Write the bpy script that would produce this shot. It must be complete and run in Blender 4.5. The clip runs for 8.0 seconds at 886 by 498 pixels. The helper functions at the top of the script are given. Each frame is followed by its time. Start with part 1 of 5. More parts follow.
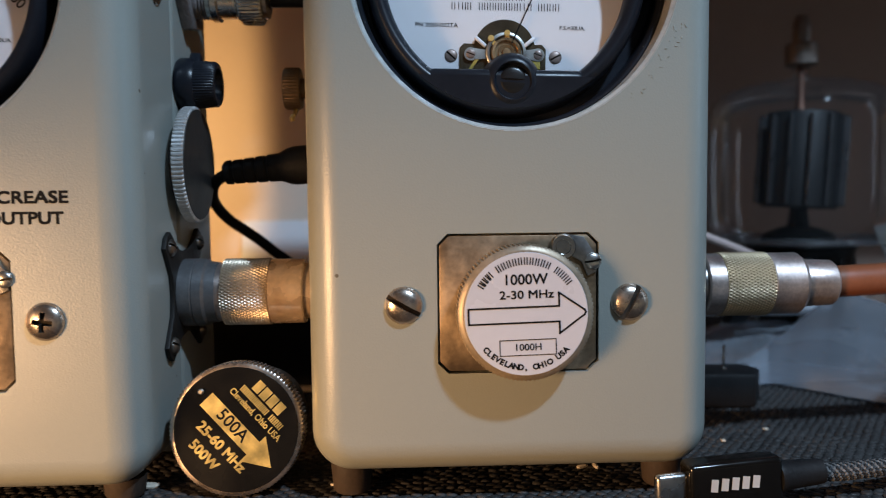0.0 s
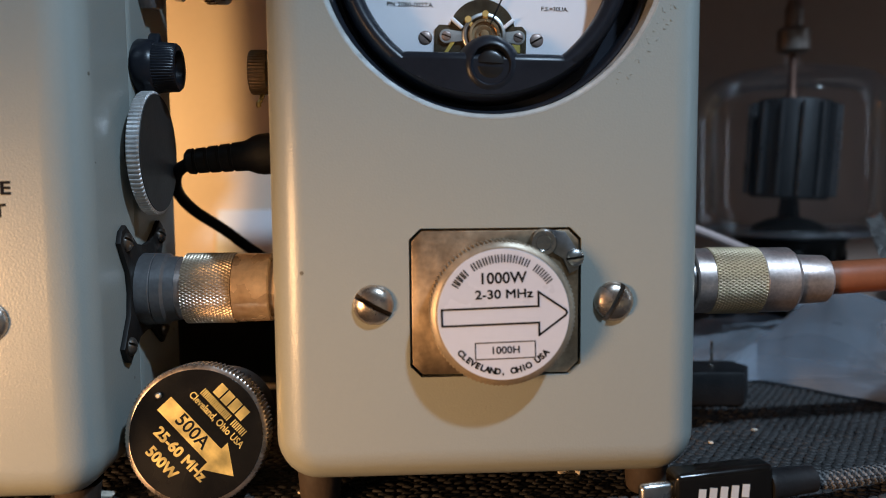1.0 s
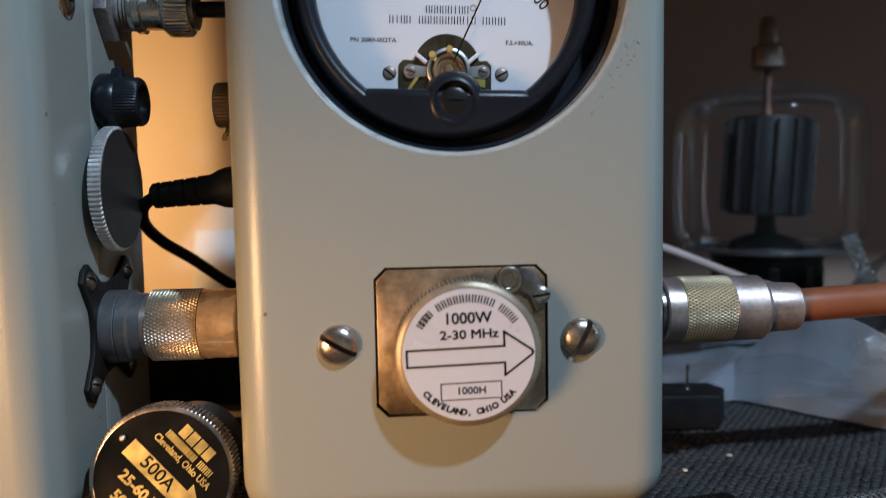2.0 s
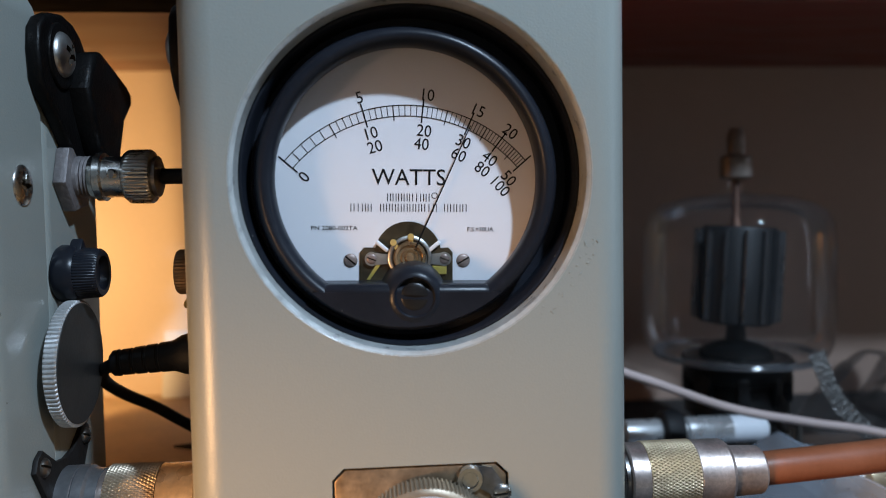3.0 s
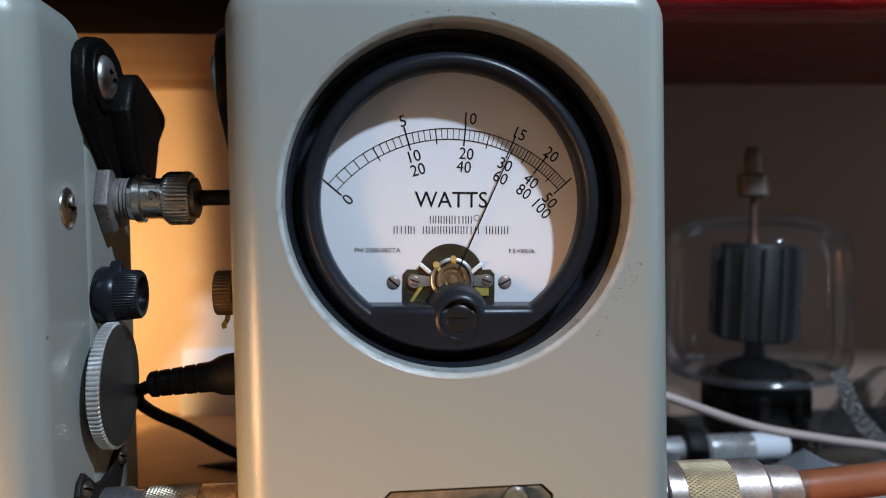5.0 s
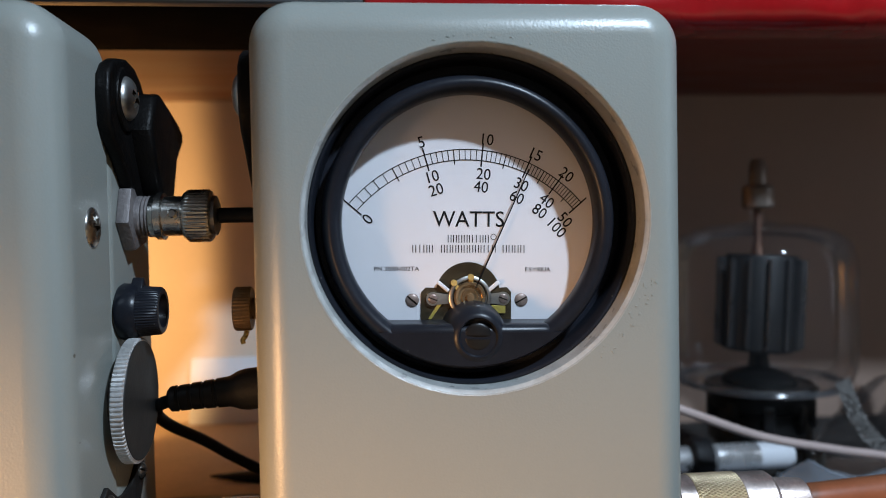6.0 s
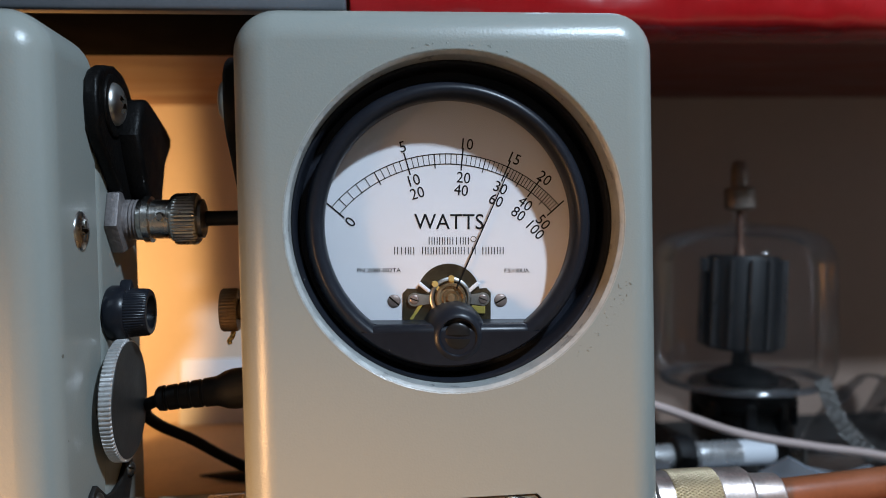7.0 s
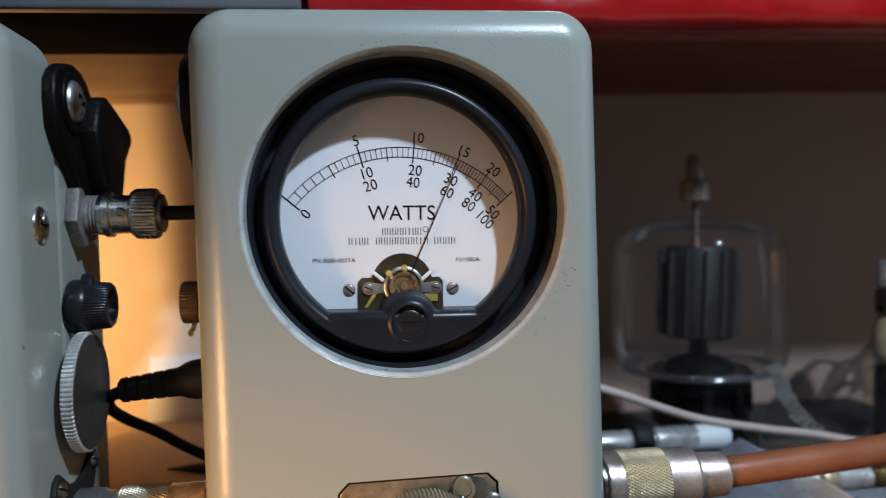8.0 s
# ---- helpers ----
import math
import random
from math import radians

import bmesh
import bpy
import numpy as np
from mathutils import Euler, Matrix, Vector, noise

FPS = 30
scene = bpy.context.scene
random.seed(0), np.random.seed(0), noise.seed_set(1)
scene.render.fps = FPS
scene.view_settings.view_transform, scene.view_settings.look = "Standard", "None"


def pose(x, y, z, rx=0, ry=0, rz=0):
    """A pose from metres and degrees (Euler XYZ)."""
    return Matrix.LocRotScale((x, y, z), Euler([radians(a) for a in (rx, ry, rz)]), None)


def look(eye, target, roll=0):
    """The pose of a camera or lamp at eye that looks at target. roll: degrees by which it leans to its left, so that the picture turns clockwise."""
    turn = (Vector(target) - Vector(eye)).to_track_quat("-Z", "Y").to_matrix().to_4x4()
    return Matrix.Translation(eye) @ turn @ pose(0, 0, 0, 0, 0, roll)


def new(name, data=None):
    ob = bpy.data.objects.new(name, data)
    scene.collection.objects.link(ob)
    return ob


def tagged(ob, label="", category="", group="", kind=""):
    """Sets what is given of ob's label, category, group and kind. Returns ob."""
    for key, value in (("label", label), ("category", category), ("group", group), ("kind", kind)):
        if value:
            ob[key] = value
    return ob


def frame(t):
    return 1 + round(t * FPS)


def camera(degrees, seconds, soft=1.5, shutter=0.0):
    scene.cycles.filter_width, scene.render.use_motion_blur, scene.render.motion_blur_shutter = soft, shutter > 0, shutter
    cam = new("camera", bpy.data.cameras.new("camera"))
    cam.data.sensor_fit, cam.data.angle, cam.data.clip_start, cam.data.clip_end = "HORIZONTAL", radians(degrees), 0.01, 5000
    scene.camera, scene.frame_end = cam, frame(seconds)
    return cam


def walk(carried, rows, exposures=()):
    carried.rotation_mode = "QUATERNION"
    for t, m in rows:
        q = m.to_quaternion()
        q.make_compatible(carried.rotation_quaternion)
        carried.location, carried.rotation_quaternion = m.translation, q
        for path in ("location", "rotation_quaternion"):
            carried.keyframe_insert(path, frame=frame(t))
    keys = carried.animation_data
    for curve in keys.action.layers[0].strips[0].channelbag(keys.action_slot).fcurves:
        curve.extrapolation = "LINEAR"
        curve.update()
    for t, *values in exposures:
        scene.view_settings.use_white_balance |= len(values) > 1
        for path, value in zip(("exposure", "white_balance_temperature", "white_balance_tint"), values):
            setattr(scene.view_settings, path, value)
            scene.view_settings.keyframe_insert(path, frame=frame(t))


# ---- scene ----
cam = camera(60.23, 8.0, 0.6, 0.4)
cam.data.dof.use_dof, cam.data.dof.focus_distance, cam.data.dof.aperture_fstop = True, 0.198, 10.5
PATH = [
    (0, (-0.02390, -0.18658, 0.07281), (-0.00589, 0.31203, 0.04015), -0.65),
    (0.5, (-0.01881, -0.17701, 0.07287), (0.00298, 0.32095, 0.03339), -0.43),
    (1, (-0.01975, -0.17482, 0.07417), (0.00560, 0.32280, 0.03256), -0.47),
    (1.2, (-0.01901, -0.17496, 0.07503), (0.00684, 0.32256, 0.03259), -0.58),
    (2.3, (-0.01316, -0.17251, 0.09290), (0.02230, 0.32488, 0.05627), -1.11),
    (2.5, (-0.01431, -0.17317, 0.11387), (0.02375, 0.32425, 0.08033), -1.04),
    (3, (-0.00772, -0.17006, 0.12171), (0.03590, 0.32741, 0.09682), -1.02),
    (3.5, (-0.01061, -0.17110, 0.12351), (0.03467, 0.32641, 0.10263), -1.07),
    (4, (-0.01325, -0.16990, 0.12287), (0.03296, 0.32758, 0.10342), -1.04),
    (4.5, (-0.01607, -0.16921, 0.12263), (0.03020, 0.32832, 0.10477), -1.05),
    (6, (-0.02436, -0.17331, 0.12818), (0.02393, 0.32415, 0.11375), -1.07),
    (6.5, (-0.02552, -0.17061, 0.12789), (0.02372, 0.32673, 0.11266), -1.08),
    (7, (-0.02156, -0.17842, 0.12842), (0.03066, 0.31865, 0.11473), -1.20),
    (7.5, (-0.02203, -0.18789, 0.12922), (0.03723, 0.30845, 0.11761), -1.46),
    (8, (-0.01624, -0.18626, 0.12593), (0.05116, 0.30897, 0.11152), -1.85),
]
walk(cam, [(t, look(eye, target, roll)) for t, eye, target, roll in PATH], [(0, -0.03, 6330, 10), (1.2, 0.0, 6400, 10), (2.5, -0.03, 6550, 11), (3.0, 0.19, 6600, 12), (3.5, 0.24, 6850, 13), (6.5, 0.26, 7000, 14), (8, 0.25, 7000, 11)])

# ---------------------------------------------------------------- light
world = bpy.data.worlds.new("room_air")
scene.world = world
world.use_nodes = True
world.node_tree.nodes["Background"].inputs[0].default_value = (0.55, 0.62, 0.7, 1)
world.node_tree.nodes["Background"].inputs[1].default_value = 0.017


def lamp(name, kind, place, target, power, colour, size=0.05, cone=None, blend=0.4):
    data = bpy.data.lights.new(name, kind)
    data.energy, data.color = power, colour
    if kind == "AREA":
        data.shape, data.size = "DISK", size
    else:
        data.shadow_soft_size = size
    if kind == "SPOT":
        data.spot_size, data.spot_blend = radians(cone), blend
    ob = new(name, data)
    ob.matrix_world = look(place, target)
    return ob


# cool lamp above and in front, tall cool window at the right, low warm lamp to the left, small added warm spot behind
# the left meter
lamp("bench_lamp_cool", "AREA", (0.22, -0.33, 0.529), (0, 0, 0.10), 3.95, (0.56, 0.77, 1.0), 0.030)
win = lamp("side_window", "AREA", (0.700, -0.14, 0.20), (0, -0.06, 0.11), 0.26, (0.62, 0.80, 1.0), 0.10)
win.data.shape, win.data.size, win.data.size_y = "RECTANGLE", 0.045, 0.42
lamp("desk_lamp_warm", "SPOT", (-0.34, -0.26, 0.01), (-0.045, 0, -0.065), 16.5, (1.0, 0.56, 0.25), 0.055, 58, 1.0)
# added spot, hidden from view; its cone edge draws the shade on the wall
lamp("added_wall_spot_warm", "SPOT", (-0.190, 0.105, 0.100), (-0.3138, 0.2063, 0.099), 0.94, (1.0, 0.60, 0.24), 0.008, 171, 0.07)

# ---------------------------------------------------------------- materials


def shader(name, colour, rough=0.5, metal=0.0, grain=400.0, vary=0.12, blotch=30.0, bump=0.15, coat=0.0,
           spec=0.5, bump_scale=None, tint=None, specks=None, scale3=(1, 1, 1), rough_vary=0.12):
    """Principled material with fine grain, wide blotches, uneven gloss and a little relief."""
    m = bpy.data.materials.new(name)
    m.use_nodes = True
    t = m.node_tree
    n, l = t.nodes, t.links
    b = n["Principled BSDF"]
    b.inputs["Metallic"].default_value = metal
    b.inputs["Specular IOR Level"].default_value = spec
    b.inputs["Coat Weight"].default_value = coat
    co = n.new("ShaderNodeTexCoord")
    mp = n.new("ShaderNodeMapping")
    mp.inputs["Scale"].default_value = scale3
    l.new(co.outputs["Object"], mp.inputs["Vector"])

    def noise_tex(scale, detail):
        x = n.new("ShaderNodeTexNoise")
        x.inputs["Scale"].default_value, x.inputs["Detail"].default_value = scale, detail
        l.new(mp.outputs[0], x.inputs["Vector"])
        return x

    fine, wide = noise_tex(grain, 3), noise_tex(blotch, 4)
    dark = [c * (1 - vary) for c in colour]
    other = tint or [min(1, c * (1 + vary)) for c in colour]
    r1 = n.new("ShaderNodeValToRGB")
    r1.color_ramp.interpolation = "EASE"
    r1.color_ramp.elements[0].position, r1.color_ramp.elements[1].position = 0.2, 0.8
    r1.color_ramp.elements[0].color, r1.color_ramp.elements[1].color = (*dark, 1), (*other, 1)
    l.new(wide.outputs["Fac"], r1.inputs[0])
    mx = n.new("ShaderNodeMix")
    mx.data_type, mx.blend_type = "RGBA", "MULTIPLY"
    mx.inputs[0].default_value = min(1, vary * 3)
    r2 = n.new("ShaderNodeMapRange")
    r2.inputs["From Min"].default_value, r2.inputs["From Max"].default_value = 0.3, 0.7
    r2.inputs["To Min"].default_value, r2.inputs["To Max"].default_value = 0.7, 1.0
    l.new(fine.outputs["Fac"], r2.inputs["Value"])
    l.new(r1.outputs[0], mx.inputs[6])
    l.new(r2.outputs[0], mx.inputs[7])
    out = mx.outputs[2]
    if specks:
        sp, lim, col = specks
        v = n.new("ShaderNodeTexVoronoi")
        v.inputs["Scale"].default_value = sp
        l.new(mp.outputs[0], v.inputs["Vector"])
        lt = n.new("ShaderNodeMath")
        lt.operation = "LESS_THAN"
        lt.inputs[1].default_value = lim
        l.new(v.outputs["Distance"], lt.inputs[0])
        rare = n.new("ShaderNodeMath")
        rare.operation = "GREATER_THAN"
        rare.inputs[1].default_value = 0.72
        sep = n.new("ShaderNodeSeparateColor")
        l.new(v.outputs["Color"], sep.inputs[0])
        l.new(sep.outputs[0], rare.inputs[0])
        both = n.new("ShaderNodeMath")
        both.operation = "MULTIPLY"
        l.new(lt.outputs[0], both.inputs[0])
        l.new(rare.outputs[0], both.inputs[1])
        ms = n.new("ShaderNodeMix")
        ms.data_type = "RGBA"
        ms.inputs[7].default_value = (*col, 1)
        l.new(both.outputs[0], ms.inputs[0])
        l.new(out, ms.inputs[6])
        out = ms.outputs[2]
    l.new(out, b.inputs["Base Color"])
    r3 = n.new("ShaderNodeMapRange")
    r3.interpolation_type = "SMOOTHSTEP"
    r3.inputs["From Min"].default_value, r3.inputs["From Max"].default_value = 0.2, 0.8
    r3.inputs["To Min"].default_value, r3.inputs["To Max"].default_value = max(0.02, rough - rough_vary), min(1, rough + rough_vary)
    l.new(wide.outputs["Fac"], r3.inputs["Value"])
    l.new(r3.outputs[0], b.inputs["Roughness"])
    if bump:
        bp = n.new("ShaderNodeBump")
        bp.inputs["Strength"].default_value, bp.inputs["Distance"].default_value = bump, 0.0004
        src = noise_tex(bump_scale, 2) if bump_scale else fine
        l.new(src.outputs["Fac"], bp.inputs["Height"])
        l.new(bp.outputs[0], b.inputs["Normal"])
    return m


def clear(name, tint, rough, weight, bump_scale=0.0, milk=0.0, gloss=1.0):
    """Thin clear sheet: mostly lets light through, with a glossy film by Fresnel."""
    m = bpy.data.materials.new(name)
    m.use_nodes = True
    t = m.node_tree
    n, l = t.nodes, t.links
    n.remove(n["Principled BSDF"])
    tr, gl, mx, lw = n.new("ShaderNodeBsdfTransparent"), n.new("ShaderNodeBsdfGlossy"), n.new("ShaderNodeMixShader"), n.new("ShaderNodeFresnel")
    tr.inputs[0].default_value = (*tint, 1)
    gl.inputs["Roughness"].default_value = rough
    lw.inputs["IOR"].default_value = weight
    ga = n.new("ShaderNodeMath")
    ga.operation = "MULTIPLY"
    ga.inputs[1].default_value = gloss
    l.new(lw.outputs[0], ga.inputs[0])
    l.new(ga.outputs[0], mx.inputs[0])
    l.new(tr.outputs[0], mx.inputs[1])
    l.new(gl.outputs[0], mx.inputs[2])
    if bump_scale:
        co, nz, bp = n.new("ShaderNodeTexCoord"), n.new("ShaderNodeTexNoise"), n.new("ShaderNodeBump")
        nz.inputs["Scale"].default_value = bump_scale
        bp.inputs["Strength"].default_value, bp.inputs["Distance"].default_value = 0.6, 0.002
        l.new(co.outputs["Object"], nz.inputs["Vector"])
        l.new(nz.outputs["Fac"], bp.inputs["Height"])
        l.new(bp.outputs[0], gl.inputs["Normal"])
        l.new(bp.outputs[0], lw.inputs["Normal"])
    out = mx
    if milk:
        df, m2 = n.new("ShaderNodeBsdfDiffuse"), n.new("ShaderNodeMixShader")
        df.inputs[0].default_value = (0.75, 0.80, 0.88, 1)
        m2.inputs[0].default_value = milk
        l.new(mx.outputs[0], m2.inputs[1])
        l.new(df.outputs[0], m2.inputs[2])
        out = m2
    l.new(out.outputs[0], n["Material Output"].inputs[0])
    return m


PAINT = shader("grey_green_enamel", (0.268, 0.284, 0.262), 0.31, 0, 900, 0.02, 12, 0.15, 0.0, bump_scale=1900, specks=(95, 0.055, (0.10, 0.09, 0.07)), rough_vary=0.01)
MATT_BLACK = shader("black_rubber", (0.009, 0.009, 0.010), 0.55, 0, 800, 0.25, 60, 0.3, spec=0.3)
LEATHER = shader("black_leather", (0.0045, 0.004, 0.004), 0.46, 0, 900, 0.3, 90, 0.35, bump_scale=1300, specks=(420, 0.06, (0.07, 0.065, 0.06)), spec=0.14)
BEZEL = shader("black_moulding", (0.0125, 0.0145, 0.0205), 0.33, 0, 700, 0.2, 40, 0.06, spec=0.24, rough_vary=0.03, specks=(260, 0.05, (0.10, 0.10, 0.10)))
SCREW = shader("brown_tinted_screw_steel", (0.54, 0.44, 0.36), 0.29, 0.95, 1200, 0.2, 150, 0.06, tint=(0.74, 0.64, 0.55))
# brown laminate with the red bounce from the edging put into its colour
BOARD_RED_BOUNCE = shader("brown_laminate_red_bounce", (0.23, 0.060, 0.050), 0.5, 0, 300, 0.12, 14, 0.08, scale3=(1, 5, 1))
# dark colour that stands for the shade inside screw slots
SLOT_SHADE = shader("dark_slot_shade", (0.045, 0.036, 0.028), 0.8, 0, 900, 0.3, 200, 0.1, spec=0.1)
SLEEVE = shader("heat_tinted_nickel", (0.72, 0.47, 0.27), 0.27, 0.55, 500, 0.3, 110, 0.06, rough_vary=0.06, tint=(0.88, 0.70, 0.52))
PINK_NICKEL = shader("pinkish_nickel_screw", (0.31, 0.235, 0.205), 0.38, 0.4, 900, 0.25, 200, 0.1)
TAB_BRASS = shader("bright_lacquered_brass", (0.70, 0.48, 0.16), 0.35, 0.3, 900, 0.15, 200, 0.05)
COIL = shader("lacquered_coil", (0.46, 0.32, 0.18), 0.35, 0.8, 900, 0.25, 300, 0.08)
LEAD = shader("dark_copper_lead", (0.16, 0.085, 0.06), 0.45, 0.8, 900, 0.2, 150, 0.08)
# wheel face metal, darkened in its colour for the shade it lies in
WHEEL_FACE = shader("brushed_disc_shade_dark", (0.036, 0.035, 0.034), 0.50, 0.2, 900, 0.2, 60, 0.1, spec=0.3)
WHEEL_RIM = shader("bright_milled_rim", (0.66, 0.66, 0.66), 0.34, 0.55, 900, 0.2, 120, 0.1)
DIAL = shader("white_dial_enamel", (0.71, 0.705, 0.735), 0.45, 0, 900, 0.015, 30, 0.02, specks=(120, 0.03, (0.35, 0.3, 0.25)))
INK = shader("black_ink", (0.008, 0.008, 0.009), 0.7, 0, 900, 0.1, 60, 0.0, spec=0.1)
SATIN = shader("satin_steel", (0.52, 0.51, 0.49), 0.42, 1, 900, 0.15, 120, 0.1)
PATCH_WHITE = shader("bluish_white_light_patch", (0.70, 0.71, 0.73), 0.6, 0, 500, 0.04, 30, 0.1)
STEEL = shader("bright_steel", (0.62, 0.60, 0.57), 0.25, 1, 1200, 0.12, 120, 0.06)
NICKEL = shader("worn_nickel", (0.54, 0.43, 0.39), 0.37, 0.78, 1000, 0.25, 90, 0.12, tint=(0.74, 0.62, 0.57))
DARK_METAL = shader("darkened_metal", (0.17, 0.15, 0.13), 0.34, 0.85, 900, 0.3, 110, 0.15)
DULL = shader("dull_zinc", (0.30, 0.29, 0.285), 0.36, 1, 900, 0.25, 110, 0.15)
TARNISH = shader("tarnished_silver_plate", (0.33, 0.235, 0.15), 0.38, 0.75, 700, 0.4, 85, 0.15, tint=(0.56, 0.42, 0.28))
GOLDISH = shader("yellowed_knurled_nickel", (0.56, 0.44, 0.29), 0.36, 0.75, 900, 0.12, 90, 0.05)
BRASS = shader("old_brass", (0.55, 0.40, 0.16), 0.32, 1, 900, 0.25, 150, 0.08)
AGED = shader("dark_brown_knurl", (0.21, 0.13, 0.065), 0.45, 0.5, 900, 0.25, 150, 0.1)
LABEL_WHITE = shader("white_anodised_label", (0.50, 0.51, 0.57), 0.32, 0, 900, 0.02, 60, 0.02)
LABEL_BLACK = shader("black_glossy_label", (0.006, 0.0055, 0.005), 0.20, 0, 700, 0.2, 50, 0.02, spec=0.35)
RIM = shader("pale_tan_milled_rim", (0.34, 0.275, 0.20), 0.44, 0.5, 900, 0.2, 90, 0.1)
GOLD_INK = shader("gold_leaf_print", (0.62, 0.50, 0.19), 0.38, 0.7, 900, 0.2, 200, 0.05)
WHITE_INK = shader("silver_print", (0.62, 0.62, 0.62), 0.4, 0.2, 900, 0.05, 100, 0.0)
BROWN_PVC = shader("brown_cable_jacket", (0.24, 0.080, 0.036), 0.36, 0, 700, 0.12, 60, 0.10, coat=0.1)
PINK_WIRE = shader("pink_beige_wire_jacket", (0.52, 0.40, 0.37), 0.5, 0, 900, 0.06, 60, 0.05)
RUBBER_BROWN = shader("brown_rubber", (0.040, 0.026, 0.018), 0.7, 0, 700, 0.3, 90, 0.3)
MAT = shader("black_vinyl_mesh", (0.046, 0.043, 0.042), 0.55, 0, 900, 0.3, 50, 0.3, spec=0.25)
MAT_BASE = shader("black_backing", (0.006, 0.006, 0.007), 0.7, 0, 900, 0.3, 50, 0.2)
WOOD = shader("varnished_wood", (0.42, 0.27, 0.14), 0.45, 0, 260, 0.22, 22, 0.12, scale3=(1, 6, 6))
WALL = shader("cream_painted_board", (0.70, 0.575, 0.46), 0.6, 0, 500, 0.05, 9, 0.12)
BOARD = shader("brown_laminate", (0.27, 0.145, 0.085), 0.42, 0, 300, 0.06, 14, 0.08, scale3=(1, 5, 1))
CARD = shader("brown_cardboard", (0.60, 0.45, 0.29), 0.75, 0, 500, 0.12, 40, 0.2)
# back wall right of the meter, its shade put into a darker colour
SHADED_WALL = shader("wall_darkened_for_shade", (0.43, 0.30, 0.24), 0.6, 0, 500, 0.06, 9, 0.12)
ROOM = shader("room_plaster", (0.34, 0.315, 0.30), 0.8, 0, 60, 0.05, 3, 0.1)
RED = shader("red_lacquer", (0.37, 0.008, 0.010), 0.22, 0, 300, 0.12, 25, 0.15, coat=0.5, bump_scale=60)
GREY_PLASTIC = shader("dark_grey_plastic", (0.085, 0.09, 0.10), 0.42, 0, 900, 0.1, 40, 0.12)
GRAPHITE = shader("grey_graphite", (0.006, 0.006, 0.007), 0.55, 0.2, 700, 0.2, 60, 0.1)
DARK_CERAMIC = shader("black_socket", (0.004, 0.004, 0.004), 0.42, 0, 700, 0.2, 60, 0.1, spec=0.2)
PLATE = shader("bright_plated_shell", (0.74, 0.74, 0.74), 0.30, 0.7, 900, 0.1, 120, 0.06)
WHITE_PTFE = shader("white_plastic", (0.72, 0.74, 0.78), 0.4, 0, 700, 0.03, 60, 0.05)
BRAID = shader("tinned_copper_braid", (0.21, 0.20, 0.19), 0.45, 0.7, 1500, 0.3, 700, 0.5)
FLECK = shader("pale_debris", (0.62, 0.55, 0.45), 0.7, 0, 900, 0.2, 300, 0.2)
YELLOW = shader("yellow_lacquer", (0.40, 0.31, 0.07), 0.4, 0, 700, 0.12, 100, 0.05)
PALE_YARN = shader("pale_grey_nylon_yarn", (0.17, 0.16, 0.155), 0.55, 0, 2500, 0.3, 900, 0.2)
DARK_YARN = shader("black_nylon_yarn", (0.022, 0.022, 0.024), 0.6, 0, 2500, 0.3, 900, 0.2)
FLANGE = shader("dark_flange_metal", (0.016, 0.014, 0.013), 0.55, 0.2, 900, 0.3, 150, 0.15, spec=0.3)
SOCKET_GREY = shader("blue_grey_matt_metal", (0.23, 0.23, 0.235), 0.42, 0.6, 900, 0.2, 110, 0.1, tint=(0.17, 0.17, 0.175))
KNURL = shader("tan_worn_knurl", (0.66, 0.53, 0.38), 0.36, 0.75, 900, 0.2, 90, 0.05, tint=(0.48, 0.39, 0.30))
CERAMIC = shader("tan_glazed_ceramic", (0.50, 0.36, 0.22), 0.3, 0, 300, 0.2, 60, 0.05)
# pale colour carries the highlight on the painted opening edge
LIT_RIM = shader("enamel_edge_highlight", (0.42, 0.43, 0.42), 0.35, 0.1, 900, 0.15, 200, 0.25, bump_scale=1500)
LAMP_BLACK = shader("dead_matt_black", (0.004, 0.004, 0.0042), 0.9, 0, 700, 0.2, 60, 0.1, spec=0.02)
CAP_METAL = shader("dull_brown_nickel", (0.27, 0.22, 0.19), 0.42, 0.7, 900, 0.2, 120, 0.1)
CAST = shader("dull_cast_zinc", (0.19, 0.17, 0.168), 0.55, 0.35, 700, 0.3, 160, 0.6, bump_scale=900)
GLASS = clear("clear_glass", (0.97, 0.97, 0.97), 0.02, 1.25)
TUBE_GLASS = clear("tube_glass", (0.995, 0.99, 0.985), 0.06, 1.30, milk=0.009, gloss=0.60)
GLASS_RIM = clear("thick_glass_rim", (0.96, 0.96, 0.96), 0.16, 1.38, milk=0.05, gloss=0.8)
FILM = clear("clear_plastic_film", (0.93, 0.94, 0.96), 0.20, 1.36, 45, 0.20, 1.0)
FILM_HAZY = clear("hazy_plastic_film", (0.90, 0.92, 0.95), 0.28, 1.30, 60, 0.21, 0.7)
FILM_THIN = clear("thin_clear_film", (0.97, 0.96, 0.95), 0.18, 1.30, 25, 0.01, 0.7)

# ---------------------------------------------------------------- mesh helpers


def finish(bm, name, angle=35):
    me = bpy.data.meshes.new(name)
    bmesh.ops.recalc_face_normals(bm, faces=bm.faces)
    bm.to_mesh(me)
    bm.free()
    for p in me.polygons:
        p.use_smooth = True
    me.set_sharp_from_angle(angle=radians(angle))
    return me


